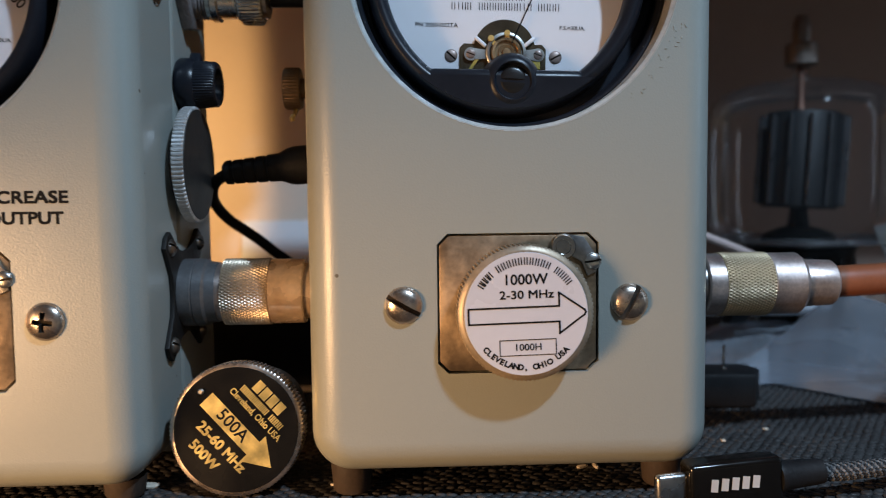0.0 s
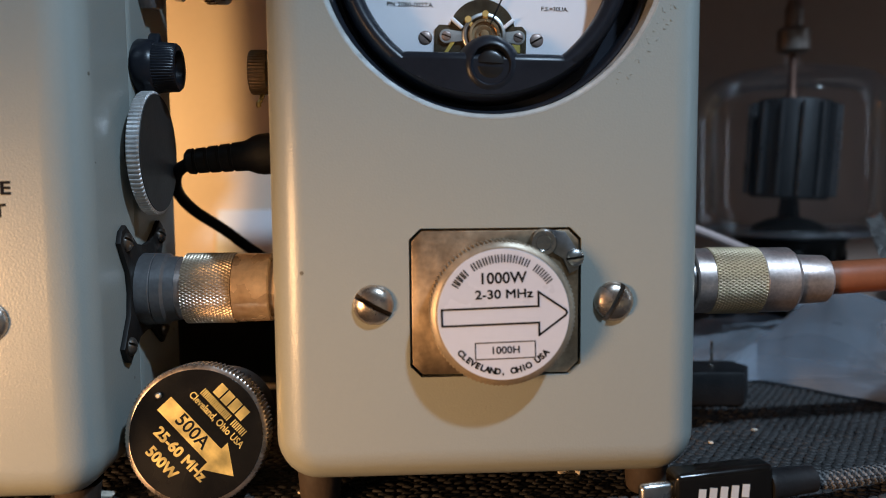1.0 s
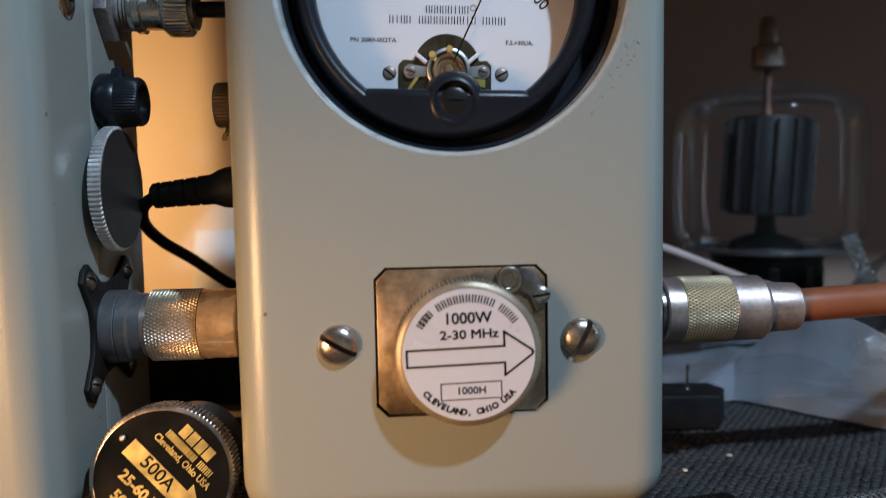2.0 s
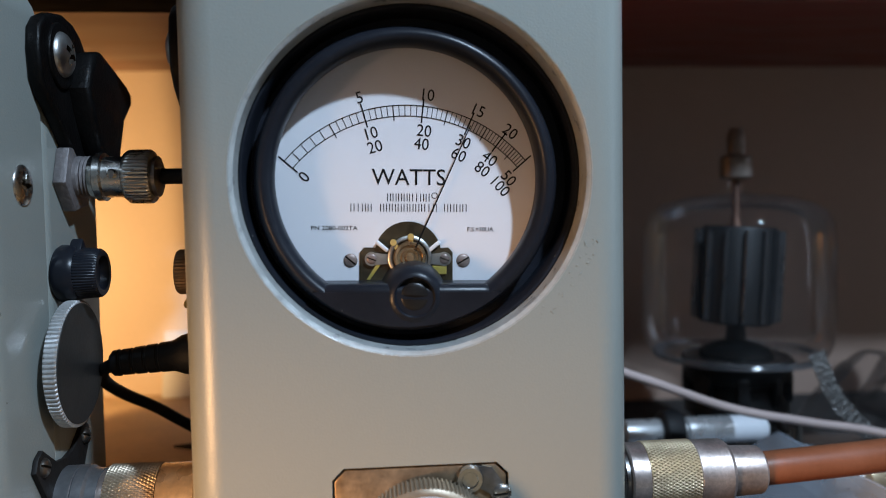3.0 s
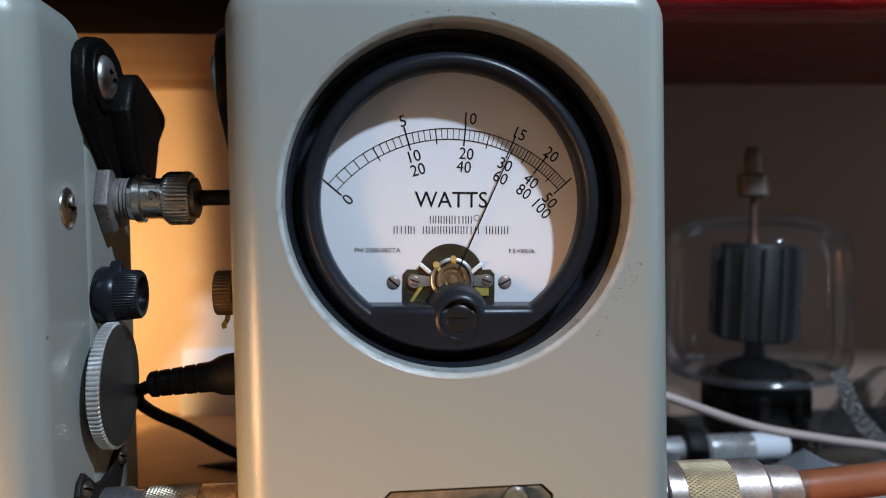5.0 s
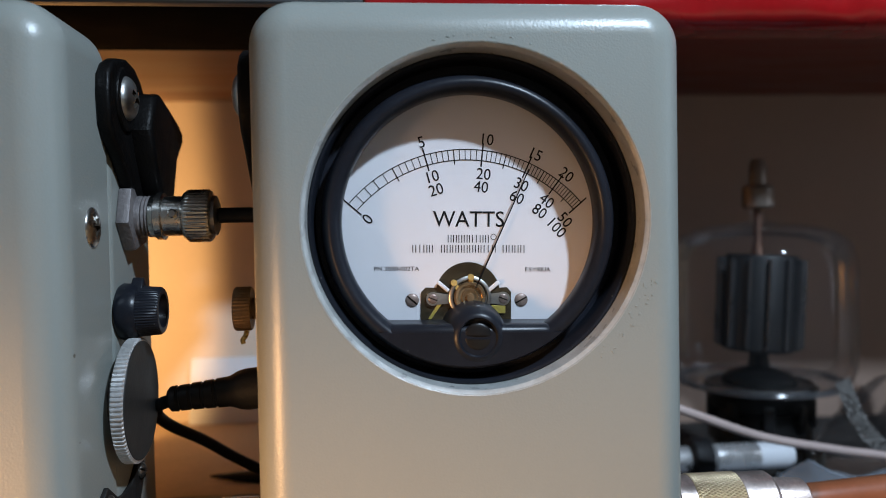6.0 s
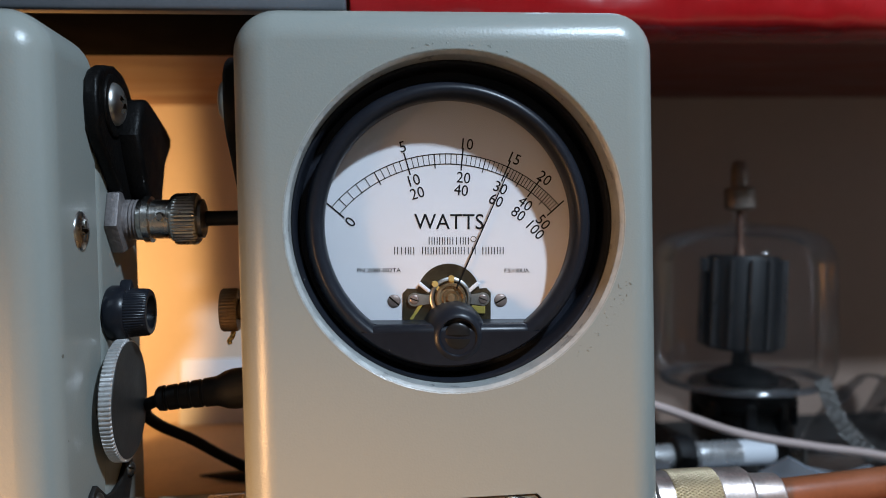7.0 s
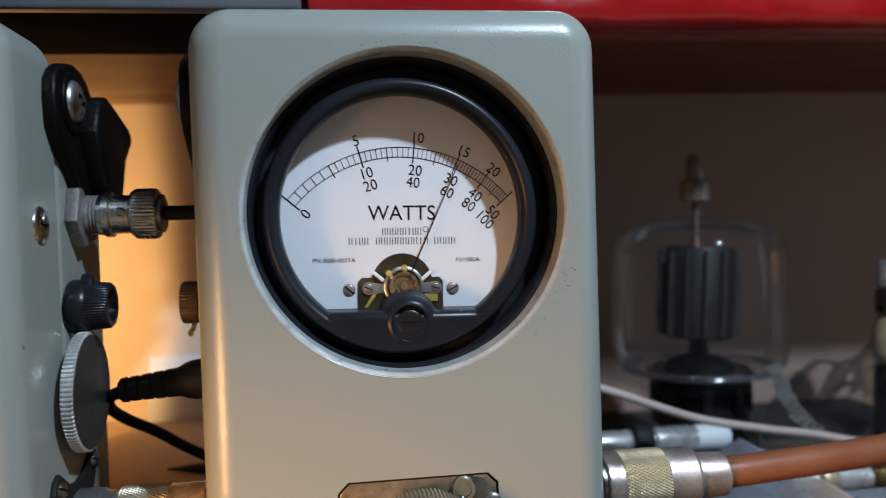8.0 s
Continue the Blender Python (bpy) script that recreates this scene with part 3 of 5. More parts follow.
def bezel_mesh():
    """One black moulding: a ring with a rolled front, a deep gap round it, and a flush lower panel with a screw boss."""
    ring = [(0.0200, 0.0395), (0.0072, 0.0395), (0.0068, 0.0392), (0.0068, 0.0386), (0.0074, 0.0382), (0.0150, 0.0380), (0.0150, 0.0358), (0.0100, 0.0354), (0.0076, 0.0351), (0.0062, 0.0346), (0.0053, 0.0339),
            (0.0049, 0.0330), (0.0050, 0.0322), (0.0056, 0.0314), (0.0066, 0.0308), (0.0080, 0.0305), (0.0098, 0.0305), (0.0100, 0.0330), (0.0200, 0.0340)]
    b = lathe(ring + ring[:1], "y", (0, 0, 0), 160, caps=False)
    for v in b.verts:
        v.co += Vector((CX, 0, CZ)) if math.hypot(v.co.x, v.co.z) > 0.0370 else Vector((WX, 0, WZ))
    a0 = math.degrees(math.asin((0.1030 - WZ) / 0.0342))
    half = 0.0342 * math.cos(radians(a0))
    panel = prism(arc(WX, WZ, 0.0340, -180 - a0, a0, 60), 0.00475, 0.0152)
    bead = lathe([(-half + 0.0008, 0), (-half + 0.0008, 0.0008), (-half + 0.0020, 0.0016), (-half + 0.0040, 0.0022), (half - 0.0040, 0.0022), (half - 0.0020, 0.0016), (half - 0.0008, 0.0008), (half - 0.0008, 0)], "x", (WX, 0.0070, 0.1028), 48)
    sill = prism([(WX - half, 0.1020), (WX + half, 0.1020), (WX + half + 0.001, 0.1050), (WX - half - 0.001, 0.1050)], 0.0074, 0.0152)
    hub = lathe([(0.0150, 0.0080), (0.0078, 0.0074), (0.0060, 0.0067), (0.0048, 0.0059), (0.0043, 0.0052), (0.0042, 0.0047), (0.0046, 0.0044), (0.0064, 0.0042), (0.0064, 0)], "y", (CX + 0.0006, 0, 0.1020), 56)
    return join(b, panel, bead, sill, hub)


def movement_mesh(y):
    o = [(-0.0113, 0.1050), (0.0113, 0.1050), (0.0113, 0.1118), (0.0102, 0.1130)] + [p for p in arc(0.0004, 0.1112, 0.0081, 12, 168, 24)] + [(-0.0102, 0.1130), (-0.0113, 0.1118)]
    return prism(o, y - 0.0003, y + 0.0002)


DIAL_Y = 0.0155


def wattmeter(place, label, needle_value, crossed, body, dx=0.0, k=1.0):
    m = thing("wattmeter", label, "wattmeter", place, "wattmeters on the mat")
    case = part("body", body, PAINT, m, "grey-green enamelled metal case")
    case.modifiers.new("flat_sides", "WEIGHTED_NORMAL").keep_sharp = True
    # added liner ring; the lit edge's highlight is put into its colour
    part("opening_rim", lathe([(-0.00008, 0.04065), (0.0002, 0.0402), (0.0010, 0.03955), (0.0066, 0.03940), (0.0066, 0.0399), (0.0012, 0.0400), (0.0004, 0.0406), (-0.00008, 0.04065)], "y", (CX + dx, 0, CZ), 128, caps=False), LIT_RIM, m, "inner rim of the round opening, paled for its highlight")
    D = Matrix.Translation((CX + dx, 0, CZ)) @ pose(0, 0, 0, 0, 1.3, 0) @ Matrix.Diagonal((k, 1, k, 1)) @ Matrix.Translation((-CX, 0, -CZ))
    part("bezel", moved(bezel_mesh(), D), BEZEL, m, "black moulded meter bezel")
    d = part("dial", moved(prism(arc(CX, CZ, 0.0348, 0, 354, 60), DIAL_Y, DIAL_Y + 0.002), D), DIAL, m, "white enamelled dial plate")
    y = DIAL_Y - 0.00006
    part("scale", moved(scale_lines(y), D), INK, d)
    part("numerals", moved(numbers(y), D), INK, d)
    part("lettering", moved(moved(letters("WATTS", 0.0056, 0, 0.95, bold=0.00001), Matrix.Translation((0.0006, y, 0.1298))), D), INK, d, "black word WATTS")
    part("lettering", moved(moved(letters("PN 2080-002TA", 0.00150, 0, 1.12), Matrix.Translation((-0.0174, y, 0.1176))), D), INK, d)
    part("lettering", moved(moved(letters("F.S.=30UA.", 0.00150, 0, 1.0), Matrix.Translation((0.0182, y, 0.1174))), D), INK, d)
    part("printed_bar", moved(join(strokes(-0.0049, 0.0058, (2, 2, 2, 2, 2, 1, 2, 2), 0.1251, 0.0019, y), lathe([(y - 0.00004, 0.00075), (y + 0.00004, 0.00075), (y + 0.00004, 0.00062), (y - 0.00004, 0.00062), (y - 0.00004, 0.00075)], "y", (0.0068, 0, 0.1256), 24, caps=False)), D), INK, d)
    part("printed_bar", moved(join(strokes(-0.0137, -0.0082, (2, 1, 2, 2), 0.1226, 0.0019, y), strokes(-0.0066, 0.0076, (2, 2, 2, 2, 2, 2, 2, 2, 1, 2), 0.1226, 0.0019, y), strokes(0.0089, 0.0149, (2, 2, 2, 2), 0.1226, 0.0019, y)), D), INK, d)
    for x in (-0.0135, 0.0139):
        part("dial_screw", moved(moved(dome_screw(0.0017, 0.0006, 40 if x < 0 else -30), Matrix.Translation((x, DIAL_Y, 0.1098))), D), PINK_NICKEL, d, "small slotted screw")
    mv = part("movement", moved(movement_mesh(DIAL_Y), D), shader("dark_movement", (0.075, 0.055, 0.030), 0.4, 0.5, 700, 0.3, 200, 0.1), m, "dark movement opening with brass works")
    yy = DIAL_Y - 0.0003
    part("coil", moved(lathe([(yy, 0.0040), (yy - 0.0008, 0.0040), (yy - 0.0016, 0.0037), (yy - 0.0016, 0.0031), (yy - 0.0010, 0.0029), (yy - 0.0010, 0.0022), (yy - 0.0014, 0.0020), (yy - 0.0012, 0.0012), (yy - 0.0020, 0.0009), (yy - 0.0020, 0)], "y", (0.0008, 0, 0.1106), 40), D), COIL, mv, "lacquered copper coil hub")
    part("coil_frame", moved(lathe([(yy, 0.0053), (yy - 0.0010, 0.0053), (yy - 0.0012, 0.0050), (yy - 0.0012, 0.0045), (yy - 0.0006, 0.0042), (yy, 0.0042), (yy, 0.0053)], "y", (0.0008, 0, 0.1106), 40, caps=False), D), SATIN, mv, "silvery coil frame")
    for s in (-1, 1):
        x = 0.0004 + s * 0.0088
        part("bridge_arm", moved(join(prism(arc(x, 0.1102, 0.0017, 60, 300, 12) + [(x + 0.0050, 0.1092), (x + 0.0050, 0.1112)] if s < 0 else arc(x, 0.1102, 0.0017, -120, 120, 12) + [(x - 0.0050, 0.1112), (x - 0.0050, 0.1092)], yy - 0.0007, yy)), D), SATIN, mv)
        part("bridge_screw", moved(moved(dome_screw(0.0012, 0.0003, 20), Matrix.Translation((x, yy - 0.0007, 0.1102))), D), PINK_NICKEL, mv)
        part("stop_peg", moved(moved(box((-0.0018, yy - 0.0012, -0.0005), (0.0018, yy - 0.0002, 0.0005), 0.0003), Matrix.Translation((0.0004 + s * 0.0063, 0, 0.1133)) @ pose(0, 0, 0, 0, s * -40, 0)), D), WHITE_PTFE, mv, "white peg")
    part("spring_tab", moved(join(prism(arc(-0.0032, 0.1142, 0.0008, 0, 330, 10), yy - 0.0014, yy), prism(arc(0.0010, 0.1156, 0.0008, 0, 330, 10), yy - 0.0014, yy), prism([(-0.0036, 0.1140), (-0.0026, 0.1145), (-0.0018, 0.1128), (-0.0026, 0.1124)], yy - 0.0010, yy), prism([(0.0003, 0.1156), (0.0017, 0.1156), (0.0015, 0.1135), (0.0006, 0.1135)], yy - 0.0010, yy)), D), TAB_BRASS, mv, "brass zero tab")
    part("magnet_lacquer", moved(join(box((0.0062, yy - 0.0006, 0.1064), (0.0098, yy, 0.1086), 0.0002, 1), prism([(-0.0096, 0.1052), (-0.0088, 0.1052), (-0.0060, 0.1092), (-0.0068, 0.1096)], yy - 0.0006, yy)), D), YELLOW, mv)
    a = scale_angle(needle_value)
    part("needle", moved(moved(prism([(-0.00020, 0.0046), (0.00020, 0.0046), (0.00013, 0.0368), (-0.00013, 0.0368)], -0.0001, 0.0001), Matrix.Translation((PX, DIAL_Y - 0.0018, PZ)) @ pose(0, 0, 0, 0, a, 0)), D), INK, mv, "thin black pointer")
    part("zero_screw", moved(moved(dome_screw(0.0034, 0.0006, 2), Matrix.Translation((CX + 0.0006, 0.0050, 0.1020))), D), shader("dark_screw", (0.016, 0.015, 0.015), 0.35, 0.3, 700, 0.2, 100, 0.1), m, "dark slotted zero screw")
    g = part("window", moved(prism(arc(WX, WZ, 0.0336, 0, 354, 60), 0.0103, 0.0109), D), GLASS, m, "clear meter window")
    g.visible_shadow = False
    c = 0.0025
    x0, x1, z0, z1 = -0.0182, 0.0208, 0.0301, 0.0638
    pl = part("socket_plate", prism([(x0 + c, z0), (x1 - c, z0), (x1, z0 + c), (x1, z1 - c), (x1 - c, z1), (x0 + c, z1), (x0, z1 - c), (x0, z0 + c)], 0.0004, 0.0042, bevel=0.0003), TARNISH, m, "tarnished metal socket plate")
    part("catch", lathe([(0.0006, 0.0032), (-0.0010, 0.0032), (-0.0016, 0.0028), (-0.0016, 0.0019), (-0.0012, 0.0017), (-0.0012, 0)], "y", (0.0123, 0, 0.0608), 32), STEEL, pl, "round spring catch")
    part("catch_screw", moved(dome_screw(0.0021, 0.0009, -8), Matrix.Translation((0.0198, -0.0004, 0.0572))), STEEL, pl)
    part("catch_arm", prism([(0.0130, 0.0640), (0.0175, 0.0632), (0.0207, 0.0585), (0.0207, 0.0545), (0.0185, 0.0535), (0.0170, 0.0570), (0.0120, 0.0600)], -0.0004, 0.0006, bevel=0.0002), DULL, pl)
    for s in (-1, 1):
        part("panel_screw", moved(dome_screw(0.0047, 0.0024, (30 if s < 0 else -62) if not crossed else 6, crossed), Matrix.Translation((s * 0.0280 + 0.0010, 0.0, LINE_Z))), SCREW, m, "domed cross-head screw" if crossed else "domed slotted screw")
        for yb in (0.013, 0.064):
            part("rubber_foot", lathe([(0.0040, 0.0056), (G - place[2] + 0.0008, 0.0050), (G - place[2], 0.0044)], "z", (s * 0.0415, yb, 0), 28), RUBBER_BROWN, m, "worn brown rubber foot")
    return m


main_meter = wattmeter((0, 0, 0), "grey-green enamelled wattmeter with a round white dial", 15.2, False, BODY)
left_meter = wattmeter((-0.1425, 0, -0.0025), "grey-green wattmeter with side knobs and printed lettering", 0.0, True, BODY_LEFT, -0.0050, 1.0)


def chips():
    rc = random.Random(5)
    out = []
    for k in range(26):
        a = radians(-50 + 30 * rc.random())
        r = 0.0418 + 0.0030 * rc.random()
        q = lathe([(0.0001, 0.00022), (-0.00012, 0.00016), (-0.00016, 0)], "y", (0, 0, 0), 7)
        out.append(moved(q, Matrix.Translation((CX + r * math.cos(a), 0, CZ + r * math.sin(a))) @ pose(0, 0, 0, 0, rc.uniform(0, 180), 0) @ Matrix.Diagonal((rc.uniform(0.8, 2.6), 1, rc.uniform(0.5, 1.1), 1))))
    for k in range(12):
        a = radians(60 + 50 * rc.random())
        r = 0.0412 + 0.0010 * rc.random()
        q = lathe([(0.0001, 0.0002), (-0.00012, 0.00014), (-0.00015, 0)], "y", (0, 0, 0), 7)
        out.append(moved(q, Matrix.Translation((CX + r * math.cos(a), 0, CZ + r * math.sin(a))) @ Matrix.Diagonal((rc.uniform(0.8, 2.6), 1, rc.uniform(0.5, 1.1), 1))))
    return join(*out)


tagged(part("paint_blister", chips(), PAINT, main_meter, "tiny paint blisters round the opening"), kind="stuff")


def on_left(bm):
    """From world places to the left meter's own."""
    return moved(bm, Matrix.Translation((0.1425, 0, 0.0025)))


# printed words on the left meter
part("lettering", on_left(moved(letters("INCREASE", 0.0041, 0, 1.22, bold=0.00013), Matrix.Translation((-0.1180, -0.00006, 0.0742)))), INK, left_meter, "black printed word")
part("lettering", on_left(moved(letters("OUTPUT", 0.0041, 0, 1.14, bold=0.00013), Matrix.Translation((-0.1174, -0.00006, 0.0692)))), INK, left_meter, "black printed word")

SX = -0.0915     # right side of the left meter


def hexagon(a, b, r, cy, cz, turn=10):
    return prism([(cy + r * math.cos(radians(turn + 60 * i)), cz + r * math.sin(radians(turn + 60 * i))) for i in range(6)], a, b, "yz", 0.0006, 2)


def facing_right(bm, x, y, z):
    """From a part that faces -y to one that faces +x."""
    return moved(bm, Matrix.Translation((x, y, z)) @ pose(0, 0, 0, 0, 0, 90))


part("side_screw", on_left(facing_right(dome_screw(0.0050, 0.0013, 15, True), SX, 0.0210, 0.1296)), STEEL, left_meter, "domed chromed cross-head screw")
bncs = part("bnc_socket", on_left(join(hexagon(SX, SX + 0.0036, 0.0098, 0.0472, 0.1326), lathe([(SX + 0.003, 0.0058), (SX + 0.0045, 0.0058), (SX + 0.0050, 0.0053), (SX + 0.0055, 0.0058), (SX + 0.0060, 0.0053), (SX + 0.0065, 0.0058), (SX + 0.0070, 0.0053), (SX + 0.0085, 0.0052), (SX + 0.0085, 0.0)], "x", (0, 0.0472, 0.1326), 40))), CAST, left_meter, "dull hexagonal socket nut")
knob = part("pointer_knob", on_left(join(lathe([(SX, 0.0072), (SX + 0.0008, 0.0077), (SX + 0.0042, 0.0076), (SX + 0.0052, 0.0070)], "x", (0, 0.041, 0.1068), 48),
                                         lathe([(SX + 0.0048, 0.0069), (SX + 0.0104, 0.0065), (SX + 0.0110, 0.0060), (SX + 0.0110, 0.0047), (SX + 0.0088, 0.0040), (SX + 0.0088, 0)], "x", (0, 0.041, 0.1068), 216, lambda i, j: 0.975 if i % 4 > 1 and j < 2 else 1),
                                         prism([(0.0386, 0.1130), (0.0434, 0.1130), (0.0420, 0.1152), (0.0410, 0.1160), (0.0400, 0.1152)], SX + 0.0030, SX + 0.0062, "yz", 0.0005))), BEZEL, left_meter, "black fluted plastic knob")
part("thumb_wheel", on_left(coin_edge(SX + 0.0025, SX + 0.0057, 0.0166, 0.0006, 84, "x", (0, 0.0372, 0.0834), 0.0003)), WHEEL_RIM, left_meter, "large knurled metal thumb wheel")
part("wheel_face", on_left(lathe([(SX + 0.0056, 0.0158), (SX + 0.0059, 0.0157), (SX + 0.0059, 0.0)], "x", (0, 0.0372, 0.0834), 64)), WHEEL_FACE, left_meter, "grey brushed wheel face darkened for shade")
part("wheel_boss", on_left(lathe([(SX - 0.0002, 0.010), (SX + 0.0027, 0.010)], "x", (0, 0.0372, 0.0834), 32)), DULL, left_meter)
FY, FZ = 0.0360, 0.0470
lobe = []
for q in range(4):
    for r, a in ((0.0222, 37), (0.0230, 45), (0.0222, 53), (0.0136, 66), (0.0116, 90), (0.0136, 114)):
        lobe.append((FY + r * math.cos(radians(a + 90 * q)), FZ + r * math.sin(radians(a + 90 * q))))
fl = part("flange", on_left(prism(lobe, SX, SX + 0.0014, "yz", 0.0003)), FLANGE, left_meter, "dark metal socket flange")
for q in range(4):
    part("flange_screw", on_left(facing_right(dome_screw(0.0024, 0.0015, 30), SX + 0.0014, FY + 0.0190 * math.cos(radians(45 + 90 * q)), FZ + 0.0190 * math.sin(radians(45 + 90 * q)))), DARK_METAL, fl, "dark screw head")


def strap_outline(back=0.0):
    return [(y - back, z) for y, z in [(0.0256, 0.1560), (0.0248, 0.1630), (0.0256, 0.1684), (0.0284, 0.1714), (0.0330, 0.1734), (0.0400, 0.1746), (0.0465, 0.1738), (0.0518, 0.1712), (0.0556, 0.1674), (0.0585, 0.1640), (0.0640, 0.1600), (0.0680, 0.1550),
            (0.0640, 0.1460), (0.0640, 0.1350), (0.0560, 0.1330), (0.0490, 0.1345), (0.0440, 0.1390), (0.0350, 0.1470), (0.0285, 0.1520)]]


st = part("handle_strap", on_left(prism(strap_outline(), SX, SX + 0.0038, "yz", 0.0010, 3)), LEATHER, left_meter, "worn black leather carrying strap")
part("rivet", on_left(facing_right(dome_screw(0.0058, 0.0026, 30, True), SX + 0.0046, 0.0362, 0.1635)), SATIN, st, "domed chromed rivet")
part("strap_pad", on_left(prism([(0.0365 + 0.0078 * math.cos(radians(20 * q)), 0.1632 + 0.0085 * math.sin(radians(20 * q))) for q in range(18)], SX + 0.0032, SX + 0.0047, "yz", 0.0006, 2)), LEATHER, st)
part("strap_loop", on_left(prism([(0.0440, 0.1620), (0.0470, 0.1660), (0.0520, 0.1675), (0.0600, 0.1655), (0.0730, 0.1618), (0.0778, 0.1594), (0.0775, 0.1560), (0.0700, 0.1500), (0.0655, 0.1400), (0.0640, 0.1360), (0.0560, 0.1350), (0.0500, 0.1400), (0.0440, 0.1500), (0.0415, 0.1560)], SX + 0.0025, SX + 0.0092, "yz", 0.0016, 3)), LEATHER, st, "folded black leather loop")

# the same fittings on the hidden left side of the middle meter
st2 = part("handle_strap", prism(strap_outline(0.0095), -0.0552, -0.0508, "yz", 0.0010, 3), LEATHER, main_meter, "worn black leather carrying strap")
part("rivet", moved(dome_screw(0.0060, 0.0030, 30, True), Matrix.Translation((-0.0552, 0.0262, 0.1625)) @ pose(0, 0, 0, 0, 0, -90)), SATIN, st2, "domed chromed rivet")
post = part("binding_post", lathe([(-0.0508, 0.0030), (-0.0574, 0.0030), (-0.0574, 0.0059), (-0.0579, 0.0062), (-0.0617, 0.0062), (-0.0622, 0.0058), (-0.0622, 0)], "x", (0, 0.046, 0.1062), 160, lambda i, j: 0.955 if i % 4 > 1 and j in (3, 4) else 1), AGED, main_meter, "brown knurled binding post")
part("wire_tail", cord([(-0.0590, 0.0455, 0.1000), (-0.0594, 0.0450, 0.0985), (-0.0602, 0.0450, 0.0975), (-0.0600, 0.0452, 0.0965)], 0.0007, 8, 5), BRASS, post, "bent brass wire end")

# ---------------------------------------------------------------- plug-in elements


def element(place, turn, tilt, roll, label, gold, R, q):
    """A plug-in element: milled knob with a printed face, and the round body behind it."""
    e = thing("plug_in_element", label, "element", place)
    e.matrix_world = Matrix.Translation(place) @ pose(0, 0, 0, tilt, 0, turn)
    lip = 0.0013 if gold else 0.0017
    rim = [(0.0, 0), (0.0, R - lip), (0.0001, R - lip * 0.7), (0.0003 if gold else 0.0008, R - 0.0003), (0.0006 if gold else 0.0012, R), (0.0076, R), (0.0082, R - 0.0010), (0.0082, 0)]
    part("knob", lathe(rim, "y", (0, 0, 0), 400, lambda i, j: 1 - (0.00046 / R if (i % 4) in (2, 3) and j in (4, 5) else 0)), SCREW if gold else RIM, e, "milled metal rim")
    part("barrel", lathe([(0.0082, 0.0128), (0.0110, 0.0136), (0.0340, 0.0136), (0.0350, 0.0130), (0.0350, 0)], "y", (0, 0, 0), 48), DULL, e)
    spin = pose(0, 0, 0, 0, roll, 0) @ Matrix.Diagonal((q, 1, q, 1))
    face = part("label_disc", lathe([(0.0, R - lip), (-0.0003, R - lip - 0.0001), (-0.0003, 0)], "y", (0, 0, 0), 96), LABEL_BLACK if gold else LABEL_WHITE, e, "glossy black printed label" if gold else "white printed label")

    def put(name, bm, material, lab=""):
        part(name, moved(moved(bm, Matrix.Translation((0, -0.00035, 0))), spin), material, face, lab)

    if not gold:
        put("lettering", moved(letters("1000W", 0.00360, 0, 1.0, bold=0.00006), Matrix.Translation((0.0, 0, 0.0084))), INK, "black rating")
        put("lettering", moved(letters("2-30 MHz", 0.00285, 0, 1.16, bold=0.00006), Matrix.Translation((0.0002, 0, 0.0047))), INK, "black rating")
        put("lettering", moved(letters("1000H", 0.00240, 0, 1.05, 0.00003), Matrix.Translation((0.0002, 0, -0.0082))), INK, "black code")
        put("frame_line", line_strip([(-0.0067, -0.0101), (0.0071, -0.0101), (0.0071, -0.0063), (-0.0067, -0.0063)], 0.00022, 0, True), INK)
        put("arrow", line_strip([(-0.0141, 0.0017), (0.0081, 0.0017), (0.0081, 0.0050), (0.0143, 0.0006), (0.0146, 0.0), (0.0143, -0.0006), (0.0081, -0.0050), (0.0081, -0.0021), (-0.0141, -0.0021)], 0.00046, 0, True), INK, "black outlined arrow")
        put("printed_bar", join(*[moved(strokes(-0.0006, 0.0006, (2,), 0.0130, 0.0018, 0, 0.00030), pose(0, 0, 0, 0, w0 + (w1 - w0) * (k + 0.5) / c, 0)) for w0, w1, c in ((-58, -39, 4), (-33, 29, 10), (34, 57, 4)) for k in range(c)]), INK)
        put("lettering", letters_on_arc("CLEVELAND, OHIO USA", 0.00195, 0.0132, 182, -96, True, 0.00009), INK, "black town name")
    else:
        put("arrow", prism([(-0.0112, 0.0022), (0.0066, 0.0022), (0.0066, 0.0044), (0.0136, -0.0002), (0.0066, -0.0048), (0.0066, -0.0024), (-0.0112, -0.0024)], -0.00003, 0.00003), GOLD_INK, "gold arrow")
        part("lettering", moved(moved(letters("500A", 0.0046, 0, 1.0, 0.00006), Matrix.Translation((-0.0014, -0.00042, 0.0001))), spin), INK, face, "black rating")
        put("lettering", moved(letters("25-60 MHz", 0.0037, 0, 1.0, bold=0.00012), Matrix.Translation((0.0006, 0, -0.0058))), GOLD_INK, "gold rating")
        put("lettering", moved(letters("500W", 0.0037, 0, 1.0, bold=0.00012), Matrix.Translation((-0.0010, 0, -0.0104))), GOLD_INK, "gold rating")
        put("printed_bar", join(*[bar(-0.0050 + 0.0026 * k, -0.0028 + 0.0026 * k, 0.0118, 0.0032) for k in range(4)]), GOLD_INK, "gold printed mark")
        put("printed_bar", join(strokes(-0.0070, 0.0026, (2,) * 10, 0.0087, 0.0018, 0, 0.00030), strokes(0.0036, 0.0080, (2,) * 4, 0.0087, 0.0018, 0, 0.00030)), GOLD_INK)
        put("lettering", moved(letters("Cleveland, Ohio USA", 0.0025, 0, 0.84, 0.00005), Matrix.Translation((0.0006, 0, 0.0062))), GOLD_INK, "gold town name")
